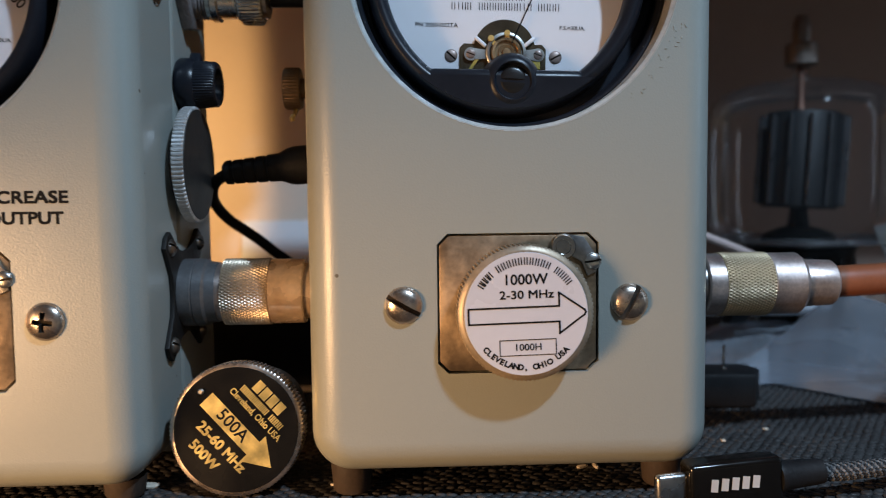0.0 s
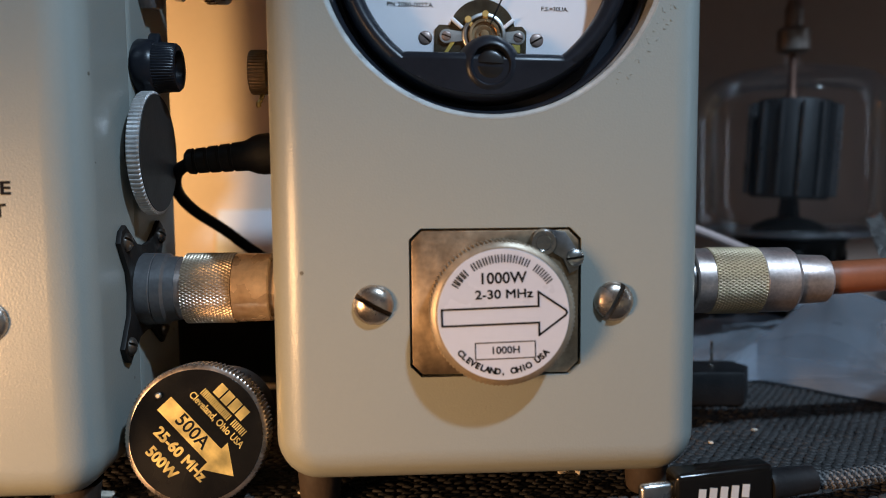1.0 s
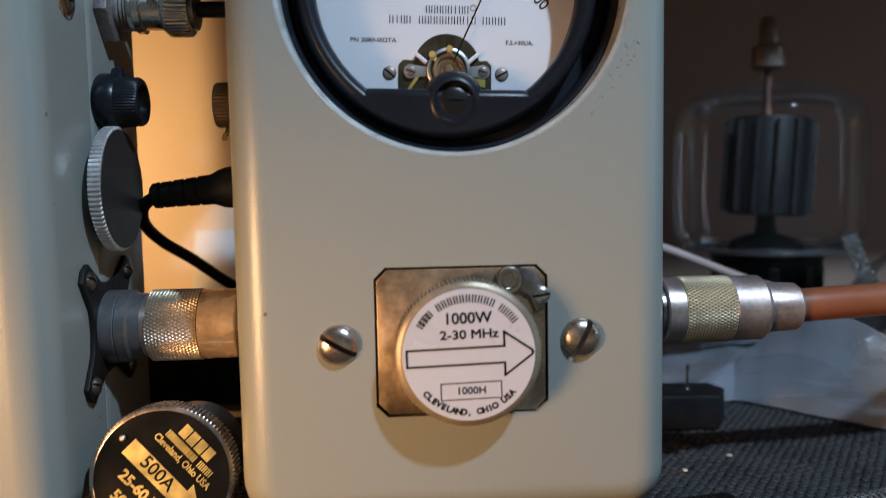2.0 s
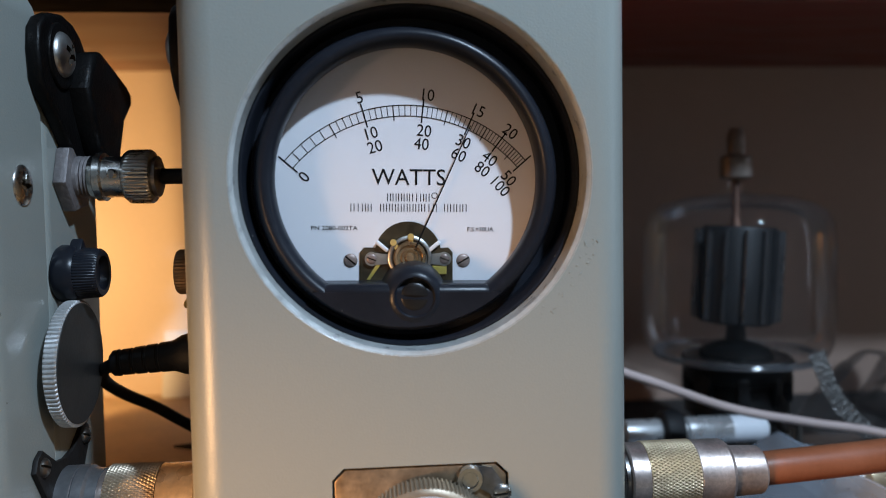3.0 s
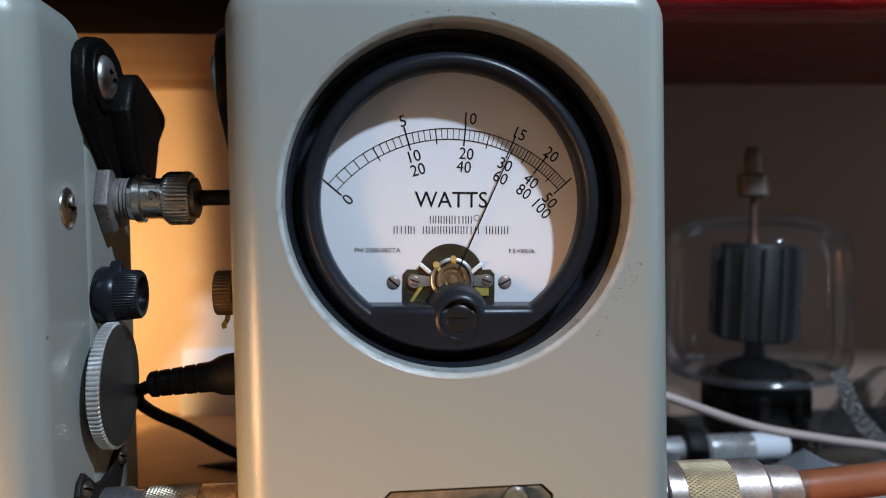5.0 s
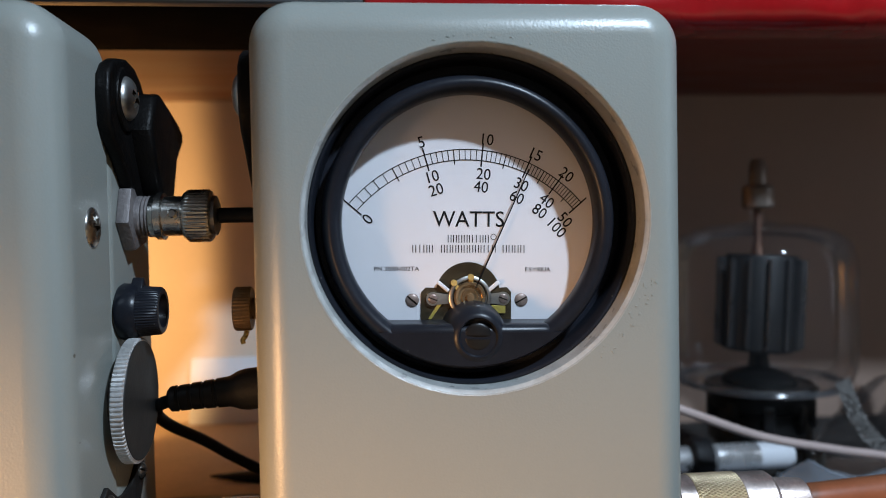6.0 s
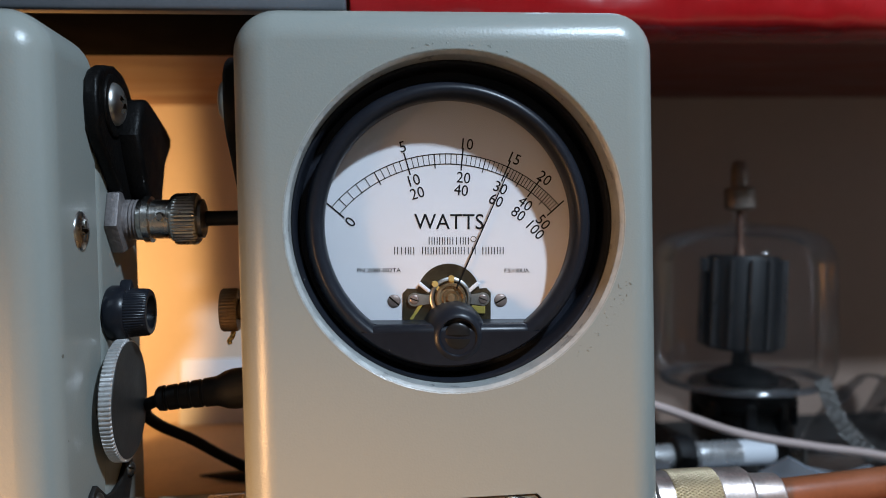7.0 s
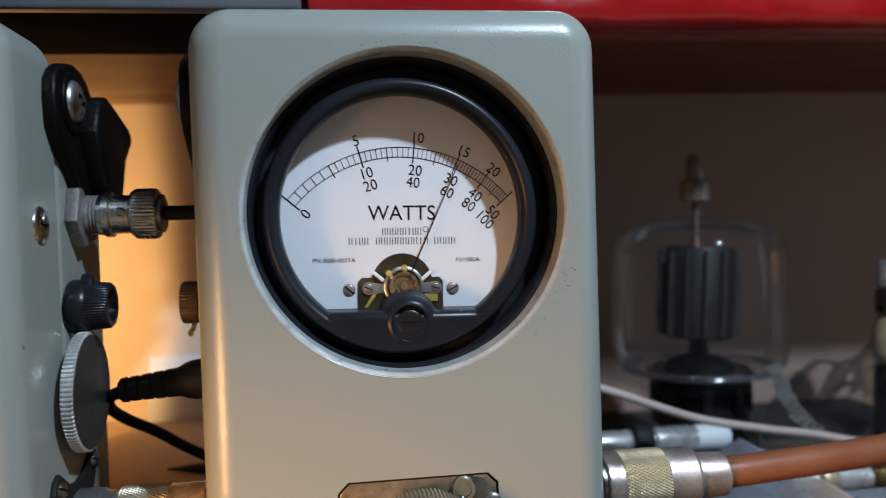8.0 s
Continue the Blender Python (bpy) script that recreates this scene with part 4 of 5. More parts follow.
        part("locating_pin", lathe([(-0.0003, 0.0008), (-0.0009, 0.0008), (-0.0012, 0.0005), (-0.0012, 0)], "y", (-0.0090, 0, 0.0100), 16), STEEL, face)
    return e


element((0.0020, -0.0085, 0.0455), 0, 0, -1.5, "plug-in element with white label seated in the wattmeter", False, 0.0164, 0.968)
element((-0.0714, 0.0115, 0.0133), 0, -7.5, 47, "black and gold plug-in element lying on the mat", True, 0.0175, 1.0)

# ---------------------------------------------------------------- connectors and cables

ad = thing("coax_adapter", "tarnished coaxial adapter joining the two wattmeters", "connector", (-0.07, LINE_Y, LINE_Z))


def on_line(prof, n=56, wobble=None):
    return lathe([(s + 0.07, r) for s, r in prof], "x", (0, 0, 0), n, wobble)


part("socket", on_line([(-0.0902, 0.0097), (-0.0866, 0.0097), (-0.0864, 0.0095), (-0.0861, 0.0097), (-0.0836, 0.0096), (-0.0829, 0.0089), (-0.0803, 0.0086)]), SOCKET_GREY, ad, "dull grey socket body")
part("collar", on_line([(-0.0813, 0.0080), (-0.0808, 0.0083), (-0.0781, 0.0083), (-0.0777, 0.0080)]), NICKEL, ad)
part("knurled_sleeve", diamond_knurl(-0.0786 + 0.07, -0.0654 + 0.07, 0.0096, (0, 0, 0)), KNURL, ad, "diamond-knurled coupling sleeve")
part("end_sleeve", on_line([(-0.0656, 0.0090), (-0.0652, 0.0093), (-0.0560, 0.0093), (-0.0556, 0.0090), (-0.0556, 0.0082), (-0.0508, 0.0082)]), SLEEVE, ad, "heat-tinted smooth sleeve")

cx = thing("coax_connector", "nickel coaxial plug with knurled sleeve on the wattmeter", "connector", (0.07, LINE_Y, LINE_Z))


def on_line2(prof, n=56):
    return lathe([(s - 0.07, r) for s, r in prof], "x", (0, 0, 0), n)


part("thread", on_line2([(0.0508, 0.0098), (0.0535, 0.0098), (0.0537, 0.0080), (0.0550, 0.0078), (0.0556, 0.0084), (0.0562, 0.0078), (0.0568, 0.0084), (0.0574, 0.0078), (0.0580, 0.0084), (0.0586, 0.0078), (0.0600, 0.0078)]), DULL, cx, "threaded socket barrel")
part("collar", on_line2([(0.0598, 0.0086), (0.0602, 0.0091), (0.0648, 0.0091), (0.0652, 0.0086)]), NICKEL, cx)
part("knurled_sleeve", diamond_knurl(0.0648 - 0.07, 0.0790 - 0.07, 0.0094, (0, 0, 0)), GOLDISH, cx, "yellowed diamond-knurled sleeve")
part("shell", on_line2([(0.0788, 0.0088), (0.0792, 0.0091), (0.0880, 0.0091), (0.0892, 0.0082), (0.0892, 0.0066)]), NICKEL, cx, "smooth nickel shell")
part("ferrule", on_line2([(0.0885, 0.0069), (0.0890, 0.0071), (0.0986, 0.0067), (0.0992, 0.0062), (0.0992, 0.0050)]), NICKEL, cx, "smooth nickel ferrule")

coax = thing("coax_cable", "brown jacketed coaxial cable running from the plug", "cable", (0.10, LINE_Y, LINE_Z))
part("jacket", moved(cord([(0.0970, LINE_Y, LINE_Z), (0.110, 0.0353, 0.0474), (0.135, 0.037, 0.0482), (0.160, 0.040, 0.0490), (0.22, 0.052, 0.050), (0.32, 0.08, 0.044), (0.42, 0.12, 0.02), (0.50, 0.16, 0.0008)], 0.00475, 24, 8), Matrix.Translation((-0.10, -LINE_Y, -LINE_Z))), BROWN_PVC, coax)

bp = thing("bnc_plug", "nickel bayonet plug with thin black cable", "connector", (-0.0755, 0.0472, 0.1326))


def on_bnc(prof, n=48, wobble=None):
    return lathe([(s + 0.075, r) for s, r in prof], "x", (0, 0, 0), n, wobble)


part("barrel", on_bnc([(-0.0842, 0.0048), (-0.0838, 0.0058), (-0.0826, 0.0060), (-0.0822, 0.0066), (-0.0805, 0.0066), (-0.0801, 0.0056), (-0.0735, 0.0056)]), STEEL, bp)
part("bayonet_ring", on_bnc([(-0.0752, 0.0056), (-0.0748, 0.0066), (-0.0738, 0.0073), (-0.0728, 0.0074), (-0.0682, 0.0074), (-0.0675, 0.0069), (-0.0671, 0.0056)], 168, lambda i, j: 0.965 if i % 4 > 1 and j in (3, 4) else 1), STEEL, bp, "fluted bayonet ring")
part("cable_nut", on_bnc([(-0.0675, 0.0050), (-0.0672, 0.0056), (-0.0662, 0.0056), (-0.0658, 0.0046), (-0.0658, 0.002)], 32), DULL, bp)
part("lug", lathe([(-0.0050, 0.0013), (-0.0062, 0.0013), (-0.0066, 0.0009), (-0.0066, 0)], "y", (-0.0020, 0, 0.0006), 18), STEEL, bp, "round bayonet stud")
part("cable", cord([(0.0095, 0, 0), (0.017, 0.0002, 0.0), (0.0236, 0.0003, 0.0)], 0.0022, 14, 4), MATT_BLACK, bp, "thin black cable")

dc = thing("power_plug", "black moulded plug with ribbed strain relief and cord", "plug", (-0.0655, 0.046, 0.0828))



prof = [(0.0165, 0.0057)]
s = 0.0160
while s > 0.0105:
    prof += [(s, 0.0057), (s - 0.0007, 0.0057), (s - 0.0008, 0.0054), (s - 0.0011, 0.0054)]
    s -= 0.0012
prof += [(0.0098, 0.0058), (0.0060, 0.0058), (0.0040, 0.0054), (0.0018, 0.0044), (0.0008, 0.0042)]
s = 0.0004
while s > -0.0110:
    r = 0.0042 - 0.00060 * (0.0004 - s) / 0.0114
    prof += [(s, r), (s - 0.0024, r * 0.98), (s - 0.0026, r * 0.88), (s - 0.0032, r * 0.88)]
    s -= 0.0034
prof += [(s, 0.0037), (s - 0.0016, 0.0035), (s - 0.0024, 0.0026), (s - 0.0025, 0)]
part("plug_body", moved(lathe(prof, "x", (0, 0, 0), 36), pose(0, 0, 0, 0, -5.5, 0)), MATT_BLACK, dc, "black moulded plug body")
part("cord", moved(cord([(-0.0790, 0.0462, 0.0812), (-0.0832, 0.0490, 0.0798), (-0.0868, 0.0550, 0.0770), (-0.0885, 0.0630, 0.0725), (-0.0862, 0.0720, 0.0668), (-0.0790, 0.0800, 0.0602), (-0.0690, 0.0875, 0.0510), (-0.050, 0.098, 0.037), (-0.030, 0.110, 0.025), (-0.010, 0.116, 0.006), (0.005, 0.120, -0.0021)], 0.0018, 14, 8), Matrix.Translation((0.0655, -0.046, -0.0828))), MATT_BLACK, dc, "thin black cord")

# ---------------------------------------------------------------- behind the meters
TX, TY = 0.1622, 0.1780

tube = thing("power_tube", "large clear glass transmitting tube with grey finned anode", "vacuum tube", (TX, TY, G))


def tube_at(prof, n=56, wobble=None):
    return lathe([(z - G, r) for z, r in prof], "z", (0, 0, 0), n, wobble)


env = part("envelope", tube_at([(0.0492, 0.0240), (0.0498, 0.0320), (0.0512, 0.0375), (0.0542, 0.0406), (0.0590, 0.0424), (0.0640, 0.0429), (0.0800, 0.0431), (0.1060, 0.0429), (0.1130, 0.0420), (0.1185, 0.0394), (0.1224, 0.0345), (0.1250, 0.0270), (0.1265, 0.0180), (0.1272, 0.0080), (0.1285, 0.0036), (0.1350, 0.0034)], 96), TUBE_GLASS, tube, "clear rounded glass envelope")
LEAN = Matrix.Translation((-0.0018, 0, 0.05)) @ pose(0, 0, 0, 0, 3.2, 0) @ Matrix.Translation((0, 0, -0.05))
part("anode", moved(tube_at([(0.0665, 0.0), (0.0665, 0.0162), (0.0675, 0.0172), (0.1100, 0.0172), (0.1120, 0.0162), (0.1120, 0.0)], 48), LEAN), GRAPHITE, tube, "dark grey anode cylinder")
for i in range(14):
    part("fin", moved(box((0.0172, -0.0005, 0.0680 - G), (0.0203, 0.0005, 0.1105 - G), 0.0003, 1), LEAN @ pose(0, 0, 0, 0, 0, -106.5 + 360 / 14 * i)), shader("grey_metal_fin", (0.10, 0.10, 0.105), 0.32, 0.8, 700, 0.1, 90, 0.05) if i == 0 else bpy.data.materials["grey_metal_fin"], tube, "bright anode fin")
part("lead", tube_at([(0.1110, 0.0036), (0.1180, 0.0020), (0.1340, 0.0018)], 20), LEAD, tube)
part("cap_connector", join(tube_at([(0.1340, 0.0054), (0.1352, 0.0073), (0.1440, 0.0073), (0.1452, 0.0063), (0.1452, 0.0041), (0.1540, 0.0041), (0.1560, 0.0035), (0.1580, 0.0030), (0.1580, 0.0)], 36)), CAP_METAL, tube, "dull metal anode cap")
part("foot_rim", lathe([(0.0515 - G + 0.0016 * math.sin(radians(a)), 0.0365 + 0.0022 * math.cos(radians(a))) for a in range(0, 361, 45)], "z", (0, 0, 0), 72, caps=False), GLASS_RIM, tube, "thick rounded glass foot rim")
part("stem_press", tube_at([(0.0500, 0.0170), (0.0525, 0.0166), (0.0550, 0.0140), (0.0568, 0.0095), (0.0580, 0.0050), (0.0668, 0.0040)], 36), DARK_CERAMIC, tube)
part("seal_ring", tube_at([(0.0496, 0.0236), (0.0500, 0.0246), (0.0508, 0.0246), (0.0512, 0.0236), (0.0508, 0.0228), (0.0500, 0.0228)], 56), DULL, tube, "thin metal seal ring")
for i in range(9):
    part("socket_contact", moved(box((0.0205, -0.0026, 0.0300 - G), (0.0250, 0.0026, 0.0440 - G), 0.0012, 2), pose(0, 0, 0, 0, 0, 40 * i + 12)), GRAPHITE if i % 3 == 0 else DARK_CERAMIC, tube)
part("base_ring", tube_at([(0.0390, 0.0225), (0.0400, 0.0240), (0.0470, 0.0250), (0.0482, 0.0262), (0.0490, 0.0262), (0.0496, 0.0240)], 56), DARK_CERAMIC, tube, "black base ring")
part("socket", tube_at([(G, 0.0280), (0.0060, 0.0280), (0.0080, 0.0240), (0.0220, 0.0200), (0.0240, 0.0236), (0.0300, 0.0236), (0.0340, 0.0215), (0.0395, 0.0222)], 40), DARK_CERAMIC, tube, "black tube socket")
for a in (200, 250, 300, 340):
    part("socket_clip", moved(box((0.0270, -0.0030, 0.0100 - G), (0.0290, 0.0030, 0.0210 - G), 0.0005), pose(0, 0, 0, 0, 0, a)), DARK_METAL, tube, "dull spring clip")


def coax_plug(label, x0, x1, y, z, r, white):
    """A loose silver plug lying along x."""
    p = thing("loose_plug", label, "connector", (x0, y, z), "loose plugs")
    L = x1 - x0
    part("shell", lathe([(0, r * 0.7), (0.0004, r * 0.95), (L * 0.28, r * 0.95), (L * 0.30, r * 0.8), (L * 0.42, r * 0.8), (L * 0.44, r), (L * 0.74, r), (L * 0.76, r * 0.9)], "x", (0, 0, 0), 36), PLATE, p, "bright silver shell")
    part("ring", lathe([(L * 0.25, r * 1.15), (L * 0.27, r * 1.55), (L * 0.29, r * 1.6), (L * 0.37, r * 1.6), (L * 0.39, r * 1.5), (L * 0.40, r * 1.1)], "x", (0, 0, 0), 36), MATT_BLACK if white else GOLDISH, p)
    part("end_cap", lathe([(L * 0.74, r * 0.97), (L * 0.96, r * 0.97), (L, r * 0.8), (L, 0)], "x", (0, 0, 0), 36), WHITE_PTFE if white else BRASS, p, "white plastic end" if white else "brass end")
    return p


coax_plug("silver plug with white plastic end on the bag", 0.096, 0.1585, 0.1440, 0.0255, 0.0058, True)
coax_plug("silver plug with brass end on the bag", 0.160, 0.208, 0.1000, 0.0178, 0.0054, False)


def bag_mesh(x0, x1, y0, y1, lift, seed, n=60, z0=G):
    """A crumpled clear bag: two creased sheets closed at the rim."""
    bm = bmesh.new()
    tops, lows = [], []
    for j in range(n + 1):
        rt, rl = [], []
        for i in range(n + 1):
            u, v = i / n, j / n
            x, y = x0 + (x1 - x0) * u, y0 + (y1 - y0) * v
            e = min(u, 1 - u, v, 1 - v)
            q = min(1, e * 5) ** 0.6
            cr = abs(noise.noise(Vector((x * 22, y * 22, seed)))) * 0.50 + abs(noise.noise(Vector((x * 60, y * 60, seed + 3)))) * 0.14
            wob = Vector((noise.noise(Vector((x * 30, y * 30, seed + 7))), noise.noise(Vector((x * 30, y * 30, seed + 9))), 0)) * 0.006
            rt.append(bm.verts.new(Vector((x, y, z0 + 0.0006 + q * lift(u, v) * (0.72 + cr))) + wob))
            rl.append(bm.verts.new(Vector((x, y, z0 + 0.0003)) + wob))
        tops.append(rt)
        lows.append(rl)
    for rows in (tops, lows):
        for r0, r1 in zip(rows, rows[1:]):
            for i in range(n):
                bm.faces.new((r0[i], r0[i + 1], r1[i + 1], r1[i]))
    rim_t = tops[0] + [r[-1] for r in tops[1:]] + tops[-1][-2::-1] + [r[0] for r in tops[-2:0:-1]]
    rim_l = lows[0] + [r[-1] for r in lows[1:]] + lows[-1][-2::-1] + [r[0] for r in lows[-2:0:-1]]
    for i in range(len(rim_t)):
        k = (i + 1) % len(rim_t)
        bm.faces.new((rim_t[i], rim_t[k], rim_l[k], rim_l[i]))
    return bm, [v.co.copy() for v in rim_t] + [rim_t[0].co.copy()]


def crumpled_bag(label, film, *a, **k):
    sheet, rim = bag_mesh(*a, **k)
    bag = thing("plastic_bag", label, "plastic bag", (a[0], a[2], G))
    back = Matrix.Translation((-a[0], -a[2], -G))
    part("film", moved(sheet, back), film, bag, angle=180)
    part("sealed_edge", moved(cord(rim, 0.0004, 6, 1), back), film, bag, "thicker heat-sealed edge")
    return bag


crumpled_bag("crumpled clear plastic bag lying on the mat", FILM, 0.098, 0.250, 0.116, 0.168, lambda u, v: 0.020 + 0.004 * v - 0.010 * u, 2.0)


def ridged_bag():
    """A hazy bag whose front sheet rises steeply to a sharp ridge."""
    ux, vx = Vector((0.627, -0.779, 0)), Vector((0.779, 0.627, 0))
    base = Vector((0.114, 0.1207, G + 0.0006))

    def high(s):
        for (s0, h0), (s1, h1) in zip(TOPS, TOPS[1:]):
            if s <= s1:
                return h0 + (h1 - h0) * (s - s0) / (s1 - s0)
        return TOPS[-1][1]

    TOPS = [(-0.012, 0.002), (0.0, 0.012), (0.0313, 0.0385), (0.050, 0.034), (0.085, 0.018)]
    n, m = 56, 40
    grid, low = [], []
    bm = bmesh.new()
    for j in range(m + 1):
        d = 0.046 * (j / m) ** 1.3
        row, under = [], []
        for i in range(n + 1):
            s = -0.012 + 0.097 * i / n
            rise = min(1, d / 0.0107) ** 0.85 if d < 0.0107 else max(0.0, 1 - ((d - 0.0107) / 0.0353)) ** 0.8
            wr = noise.noise(Vector((s * 45, d * 30, 1.7))) * 0.0022 + abs(noise.noise(Vector((s * 90 + d * 60, d * 40, 5.2)))) * 0.0012
            edge = min(1, i / 5, (n - i) / 5)
            p = base + ux * s + vx * (d + 0.0016 * noise.noise(Vector((s * 70, 0.3, 2.0))))
            row.append(bm.verts.new(p + Vector((0, 0, max(0.0004, (high(s) * rise + wr * min(1, d / 0.004) * (1 if 0 < j < m else 0)) * edge)))))
            under.append(bm.verts.new(p))
        grid.append(row)
        low.append(under)
    for rows in (grid, low):
        for r0, r1 in zip(rows, rows[1:]):
            for i in range(n):
                bm.faces.new((r0[i], r0[i + 1], r1[i + 1], r1[i]))
    ridge = grid[round(m * (0.0107 / 0.046) ** (1 / 1.3))]
    return bm, [v.co.copy() for v in ridge[2:-2]]


hazy_sheet, fold = ridged_bag()
hazy_bag = thing("plastic_bag", "hazy folded plastic bag under the brown cable", "plastic bag", (0.114, 0.1207, G))
part("film", moved(hazy_sheet, Matrix.Translation((-0.114, -0.1207, -G))), FILM_HAZY, hazy_bag, angle=50)
part("folded_ridge", moved(cord(fold, 0.0004, 6, 1), Matrix.Translation((-0.114, -0.1207, -G))), FILM_HAZY, hazy_bag, "sharp shiny fold")
crumpled_bag("crumpled clear plastic bag standing beside the tube", FILM_THIN, 0.214, 0.300, 0.120, 0.222, lambda u, v: 0.085 * (0.5 + 0.5 * u), 8.0)

pot = thing("bagged_component", "tan ceramic component with dark ribbed neck in the plastic bag", "component", (0.2900, 0.2000, G))
part("foot", lathe([(0, 0.0120), (0.0010, 0.0128), (0.0440, 0.0116), (0.0470, 0.0100)], "z", (0, 0, 0), 40), DARK_CERAMIC, pot, "black lower part")
part("base", lathe([(0.0470, 0.0104), (0.0490, 0.0122), (0.0540, 0.0130), (0.0620, 0.0126), (0.0700, 0.0104), (0.0735, 0.0086)], "z", (0, 0, 0), 40), CERAMIC, pot, "tan glazed ceramic body")
neck = [(0.0735, 0.0086)]
for k in range(4):
    neck += [(0.0745 + 0.0035 * k, 0.0110), (0.0762 + 0.0035 * k, 0.0110), (0.0768 + 0.0035 * k, 0.0084)]
part("neck", lathe(neck + [(0.0885, 0.0084)], "z", (0, 0, 0), 40), DARK_METAL, pot, "dark ribbed neck")
part("cap", lathe([(0.0885, 0.0090), (0.0895, 0.0098), (0.1010, 0.0094), (0.1035, 0.0080), (0.1040, 0)], "z", (0, 0, 0), 40), PLATE, pot, "bright plated cap")

wire = thing("thin_wire", "thin pinkish insulated wire crossing before the tube", "wire", (0.03, 0.11, 0.08))
part("insulation", moved(cord([(0.020, 0.105, 0.001), (0.030, 0.106, 0.050), (0.060, 0.108, 0.0665), (0.0905, 0.1120, 0.0570), (0.130, 0.117, 0.0420), (0.1650, 0.120, 0.0340), (0.2000, 0.122, 0.0270), (0.30, 0.13, 0.001)], 0.00175, 12, 10), Matrix.Translation((-0.03, -0.11, -0.08))), PINK_WIRE, wire)


def braid_mesh():
    """A flat woven strap: many crossing strands over a bent band."""
    line = smooth_path([(0.1745, 0.1320, 0.0600), (0.1765, 0.1315, 0.0540), (0.1815, 0.1305, 0.0420), (0.1900, 0.1290, 0.0310), (0.2040, 0.128, 0.0190), (0.222, 0.128, 0.0060), (0.232, 0.128, G + 0.0010)], 12)
    bm = bmesh.new()
    w = 0.0034
    n = len(line)
    for hand in (-1, 1):
        for k in range(-8, n // 2 + 8):
            pts = []
            for s in range(9):
                u = -1 + s / 4
                idx = k * 2 + s * 1.2
                if 0 <= idx < n - 1:
                    i = int(idx)
                    c = line[i].lerp(line[i + 1], idx - i)
                    d = (line[min(i + 1, n - 1)] - line[max(i - 1, 0)]).normalized()
                    side = d.cross(Vector((0, 1, 0))).normalized()
                    pts.append(c + side * w * u * hand + Vector((0, -0.0004 - 0.00035 * math.sin(idx * 2.4 + hand), 0)))
            if len(pts) > 2:
                b = cord(pts, 0.00042, 5, 2)
                me = bpy.data.meshes.new("tmp")
                b.to_mesh(me)
                b.free()
                bm.from_mesh(me)
                bpy.data.meshes.remove(me)
    return bm


br = thing("ground_braid", "flat tinned braid strap bent down beside the tube", "braid strap", (0.20, 0.13, 0.03))
tagged(part("woven_band", moved(braid_mesh(), Matrix.Translation((-0.20, -0.13, -0.03))), BRAID, br, "flat woven band of tinned strands"), kind="stuff")

bxp = thing("small_relay", "small black box with an upright metal pin on the mat", "component", (0.0910, 0.093, G))
part("case", prism([(-0.0150, -0.010), (0.0075, -0.0115), (0.0130, -0.0020), (0.0105, 0.0060), (-0.0150, 0.0085)], 0.0, 0.0125, "xy", 0.0012, 2), MATT_BLACK, bxp)
part("pin", lathe([(0.0120, 0.0013), (0.0130, 0.0013), (0.0132, 0.0005), (0.0215, 0.0005), (0.0218, 0.0)], "z", (-0.0010, -0.003, 0), 12), STEEL, bxp, "thin upright pin")

cb = thing("cardboard_box", "flat closed brown cardboard box behind the wattmeters", "cardboard box", (-0.15, 0.176, G))
CB = Matrix.Translation((0.15, -0.176, -G))
part("top_panel", moved(box((-0.260, 0.1180, 0.0262), (-0.040, 0.2345, 0.0290), 0.0008, 2), CB), CARD, cb)
part("bottom_panel", moved(box((-0.260, 0.1180, G), (-0.040, 0.2345, G + 0.0025), 0.0008, 2), CB), CARD, cb)
# cardboard front coloured black so that the shaded gap stays dark
part("front_panel", moved(box((-0.2575, 0.1180, G + 0.0025), (-0.0425, 0.1205, 0.0262)), CB), MATT_BLACK, cb, "front side blackened to keep the shaded gap dark")
part("back_panel", moved(box((-0.2575, 0.2320, G + 0.0025), (-0.0425, 0.2345, 0.0262)), CB), CARD, cb)
for x in (-0.260, -0.0425):
    part("side_panel", moved(box((x, 0.1180, G + 0.0025), (x + 0.0025, 0.2345, 0.0262)), CB), CARD, cb)
# added card, stands in for the pale patch of light low on the wall
card = tagged(part("light_patch_card", moved(box((-0.040, -0.0004, 0.0), (0.034, 0.0004, 0.034), 0.0002, 1), Matrix.Translation((-0.078, 0.2260, 0.0290)) @ pose(0, 0, 0, -14, 0, 0)), PATCH_WHITE, None), "added white card standing in for a light patch", "card")
tool = thing("probe", "thin dark pointed probe lying on the cardboard box", "probe", (-0.07, 0.13, 0.0303))
part("shaft", moved(cord([(-0.089, 0.136, 0.0306), (-0.075, 0.132, 0.0312), (-0.055, 0.127, 0.0318), (-0.045, 0.124, 0.0318)], lambda u: 0.0004 + 0.0024 * min(1, u * 2.2), 10, 6), Matrix.Translation((0.07, -0.13, -0.0303))), MATT_BLACK, tool)

# ---------------------------------------------------------------- USB lead in front

usb = thing("usb_cable", "black metal USB plug with grey braided cable", "cable", (0.056, 0.006, G))
usb.matrix_world = Matrix.Translation((0.0510, -0.0045, G)) @ pose(0, 0, 0, 0, -2.5, 6) @ Matrix.Diagonal((0.90, 1, 1, 1))
part("plug", box((-0.0190, -0.0013, 0.0016), (-0.0098, 0.0013, 0.0098), 0.0012, 3), STEEL, usb, "bright metal plug tip")
part("plug_housing", box((-0.0104, -0.0033, 0.0), (0.0166, 0.0033, 0.0122), 0.0014, 4), LABEL_BLACK, usb, "glossy black housing")
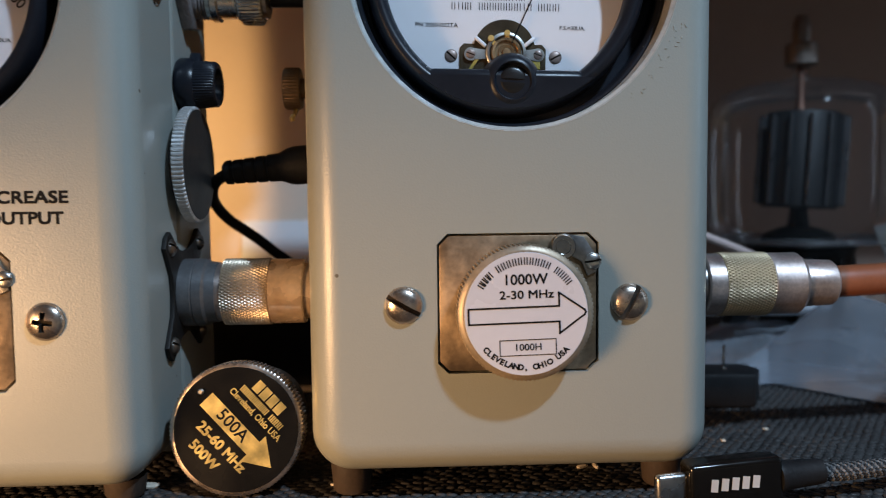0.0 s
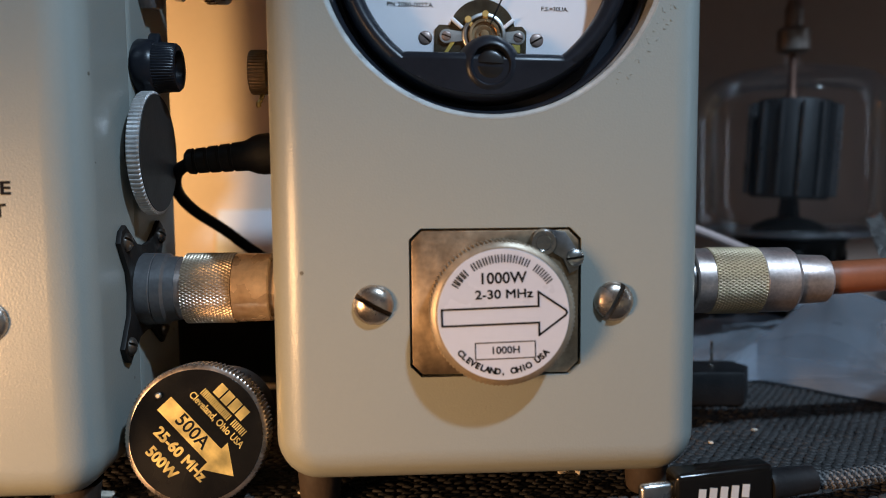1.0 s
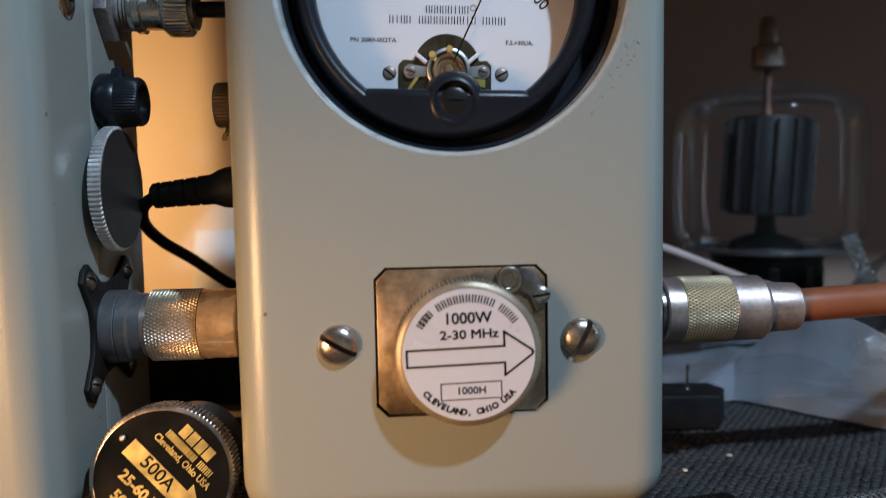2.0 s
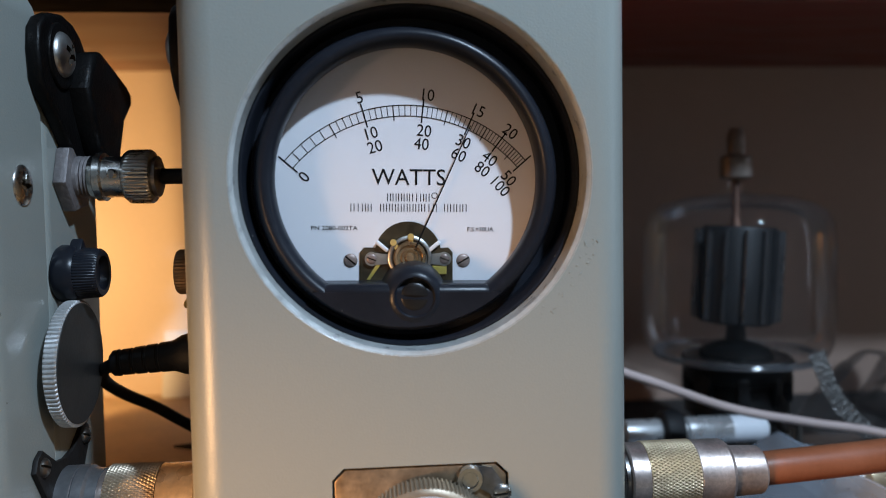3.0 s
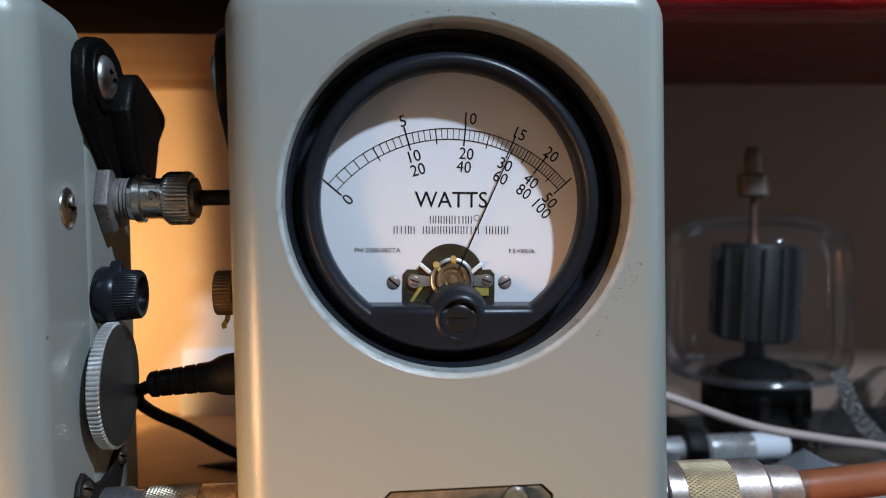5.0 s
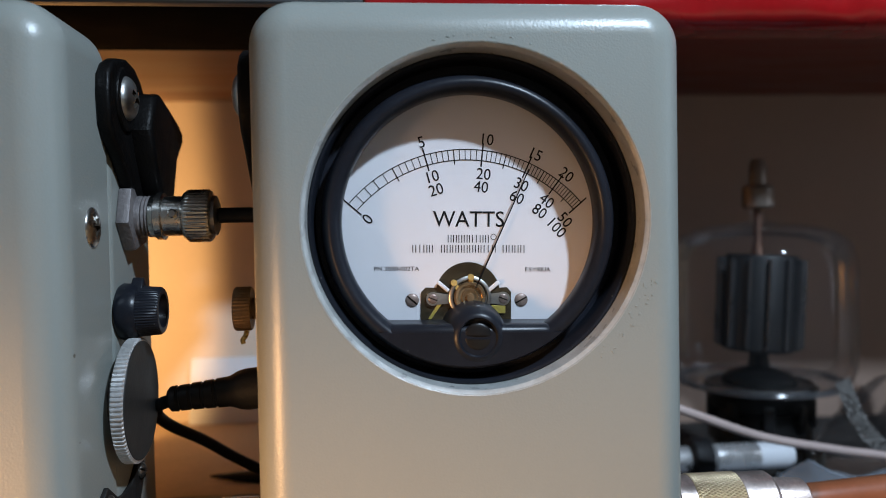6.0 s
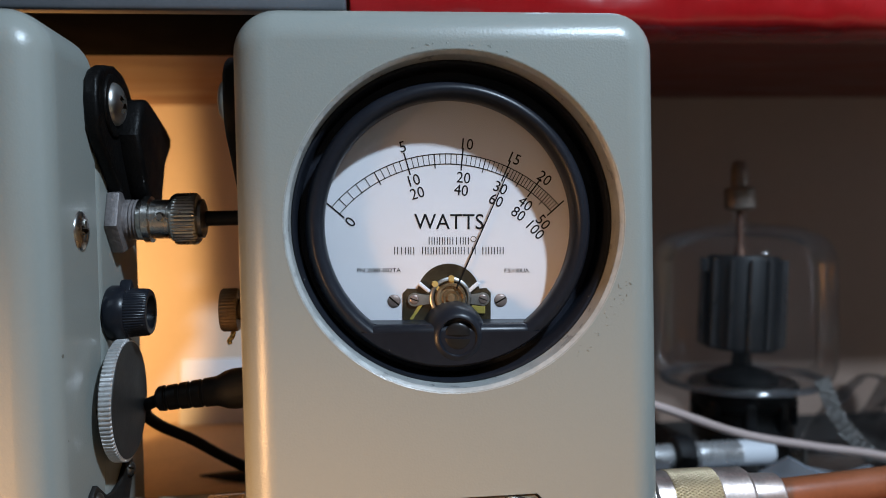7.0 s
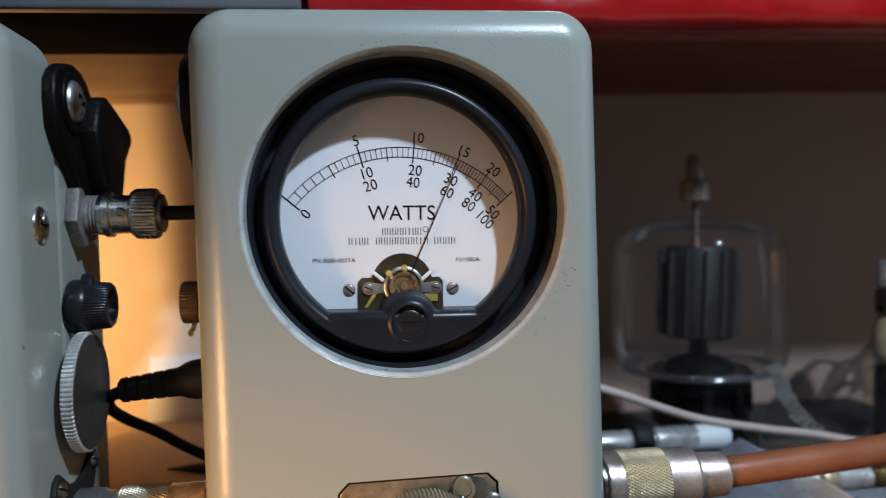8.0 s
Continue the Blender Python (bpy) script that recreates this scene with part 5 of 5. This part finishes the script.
part("printed_bar", join(*[moved(bar(-0.0010, 0.0010, 0, 0.0031), Matrix.Translation((-0.0036 + 0.0030 * k, -0.00335, 0.0068)) @ pose(0, 0, 0, 0, 8, 0)) for k in range(5)]), WHITE_INK, usb, "silver printed bar")
part("sleeve", moved(lathe([(0.0162, 0.0040), (0.0172, 0.0041), (0.0182, 0.0037), (0.0296, 0.0031), (0.0302, 0.0024)], "x", (0, 0, 0.0062), 32), Matrix.Identity(4)), MATT_BLACK, usb, "black rubber sleeve")


def yarns(points, r, pick, count=8, pitch=0.0095, thick=0.00052):
    """Half of the yarns of a round plait along a smooth line."""
    line = smooth_path(points, 60)
    run = [0.0]
    for p, q in zip(line, line[1:]):
        run.append(run[-1] + (q - p).length)
    out = []
    for turn in (-1, 1):
        for k in range(count):
            if (k % 2 == 0) != pick:
                continue
            pts = []
            for j in range(0, len(line)):
                c = line[j]
                d = (line[min(j + 1, len(line) - 1)] - line[max(j - 1, 0)]).normalized()
                side = d.cross(Vector((0, 0, 1))).normalized()
                top = side.cross(d)
                a = 2 * math.pi * (k / count + turn * run[j] / pitch)
                lift = r + 0.00030 * turn * math.cos(a * count)
                pts.append(c + (side * math.cos(a) + top * math.sin(a)) * lift)
            out.append(cord(pts, thick, 5, 1))
    return join(*out)


LEAD_LINE = [(0.0270, 0, 0.0062), (0.036, 0.0006, 0.0052), (0.046, 0.0020, 0.0046), (0.060, 0.005, 0.0034), (0.090, 0.014, 0.0010), (0.150, 0.034, -0.0032)]
jk = part("cable_jacket", cord(LEAD_LINE, 0.0015, 14, 20), MATT_BLACK, usb, "round braided cable")
tagged(part("pale_yarn", yarns(LEAD_LINE, 0.0016, True), PALE_YARN, jk, "pale grey plaited yarn"), kind="stuff")
tagged(part("dark_yarn", yarns(LEAD_LINE, 0.0016, False), DARK_YARN, jk, "dark plaited yarn"), kind="stuff")

# ---------------------------------------------------------------- debris on the mat
rnd = random.Random(11)
spots = [(0.0229, 0.0260, 0.0032, 0.0008), (0.0266, 0.0258, 0.0012, 0.0014), (0.0722, 0.0462, 0.0014, 0.0007), (0.0906, 0.0567, 0.0016, 0.0007), (0.0548, 0.0362, 0.0030, 0.0006), (-0.0967, 0.0183, 0.0048, 0.0013), (-0.1010, 0.0140, 0.0022, 0.0010), (-0.0470, 0.0170, 0.0014, 0.0007), (-0.0435, 0.0120, 0.0018, 0.0007), (-0.0380, 0.0130, 0.0016, 0.0007)]
for x, y, w, h in spots:
    b = box((-w / 2, -h, 0), (w / 2, h, h), h * 0.3, 1)
    for v in b.verts:
        v.co += Vector((rnd.uniform(-1, 1), rnd.uniform(-1, 1), 0)) * h * 0.25
    c = part("crumb", b, FLECK, None)
    c.matrix_world = Matrix.Translation((x, y, G - 0.0004)) @ pose(0, 0, 0, 0, 0, rnd.uniform(-30, 30))
    tagged(c, "tiny pale crumb of debris on the mat", "crumb", "crumbs on the mat")
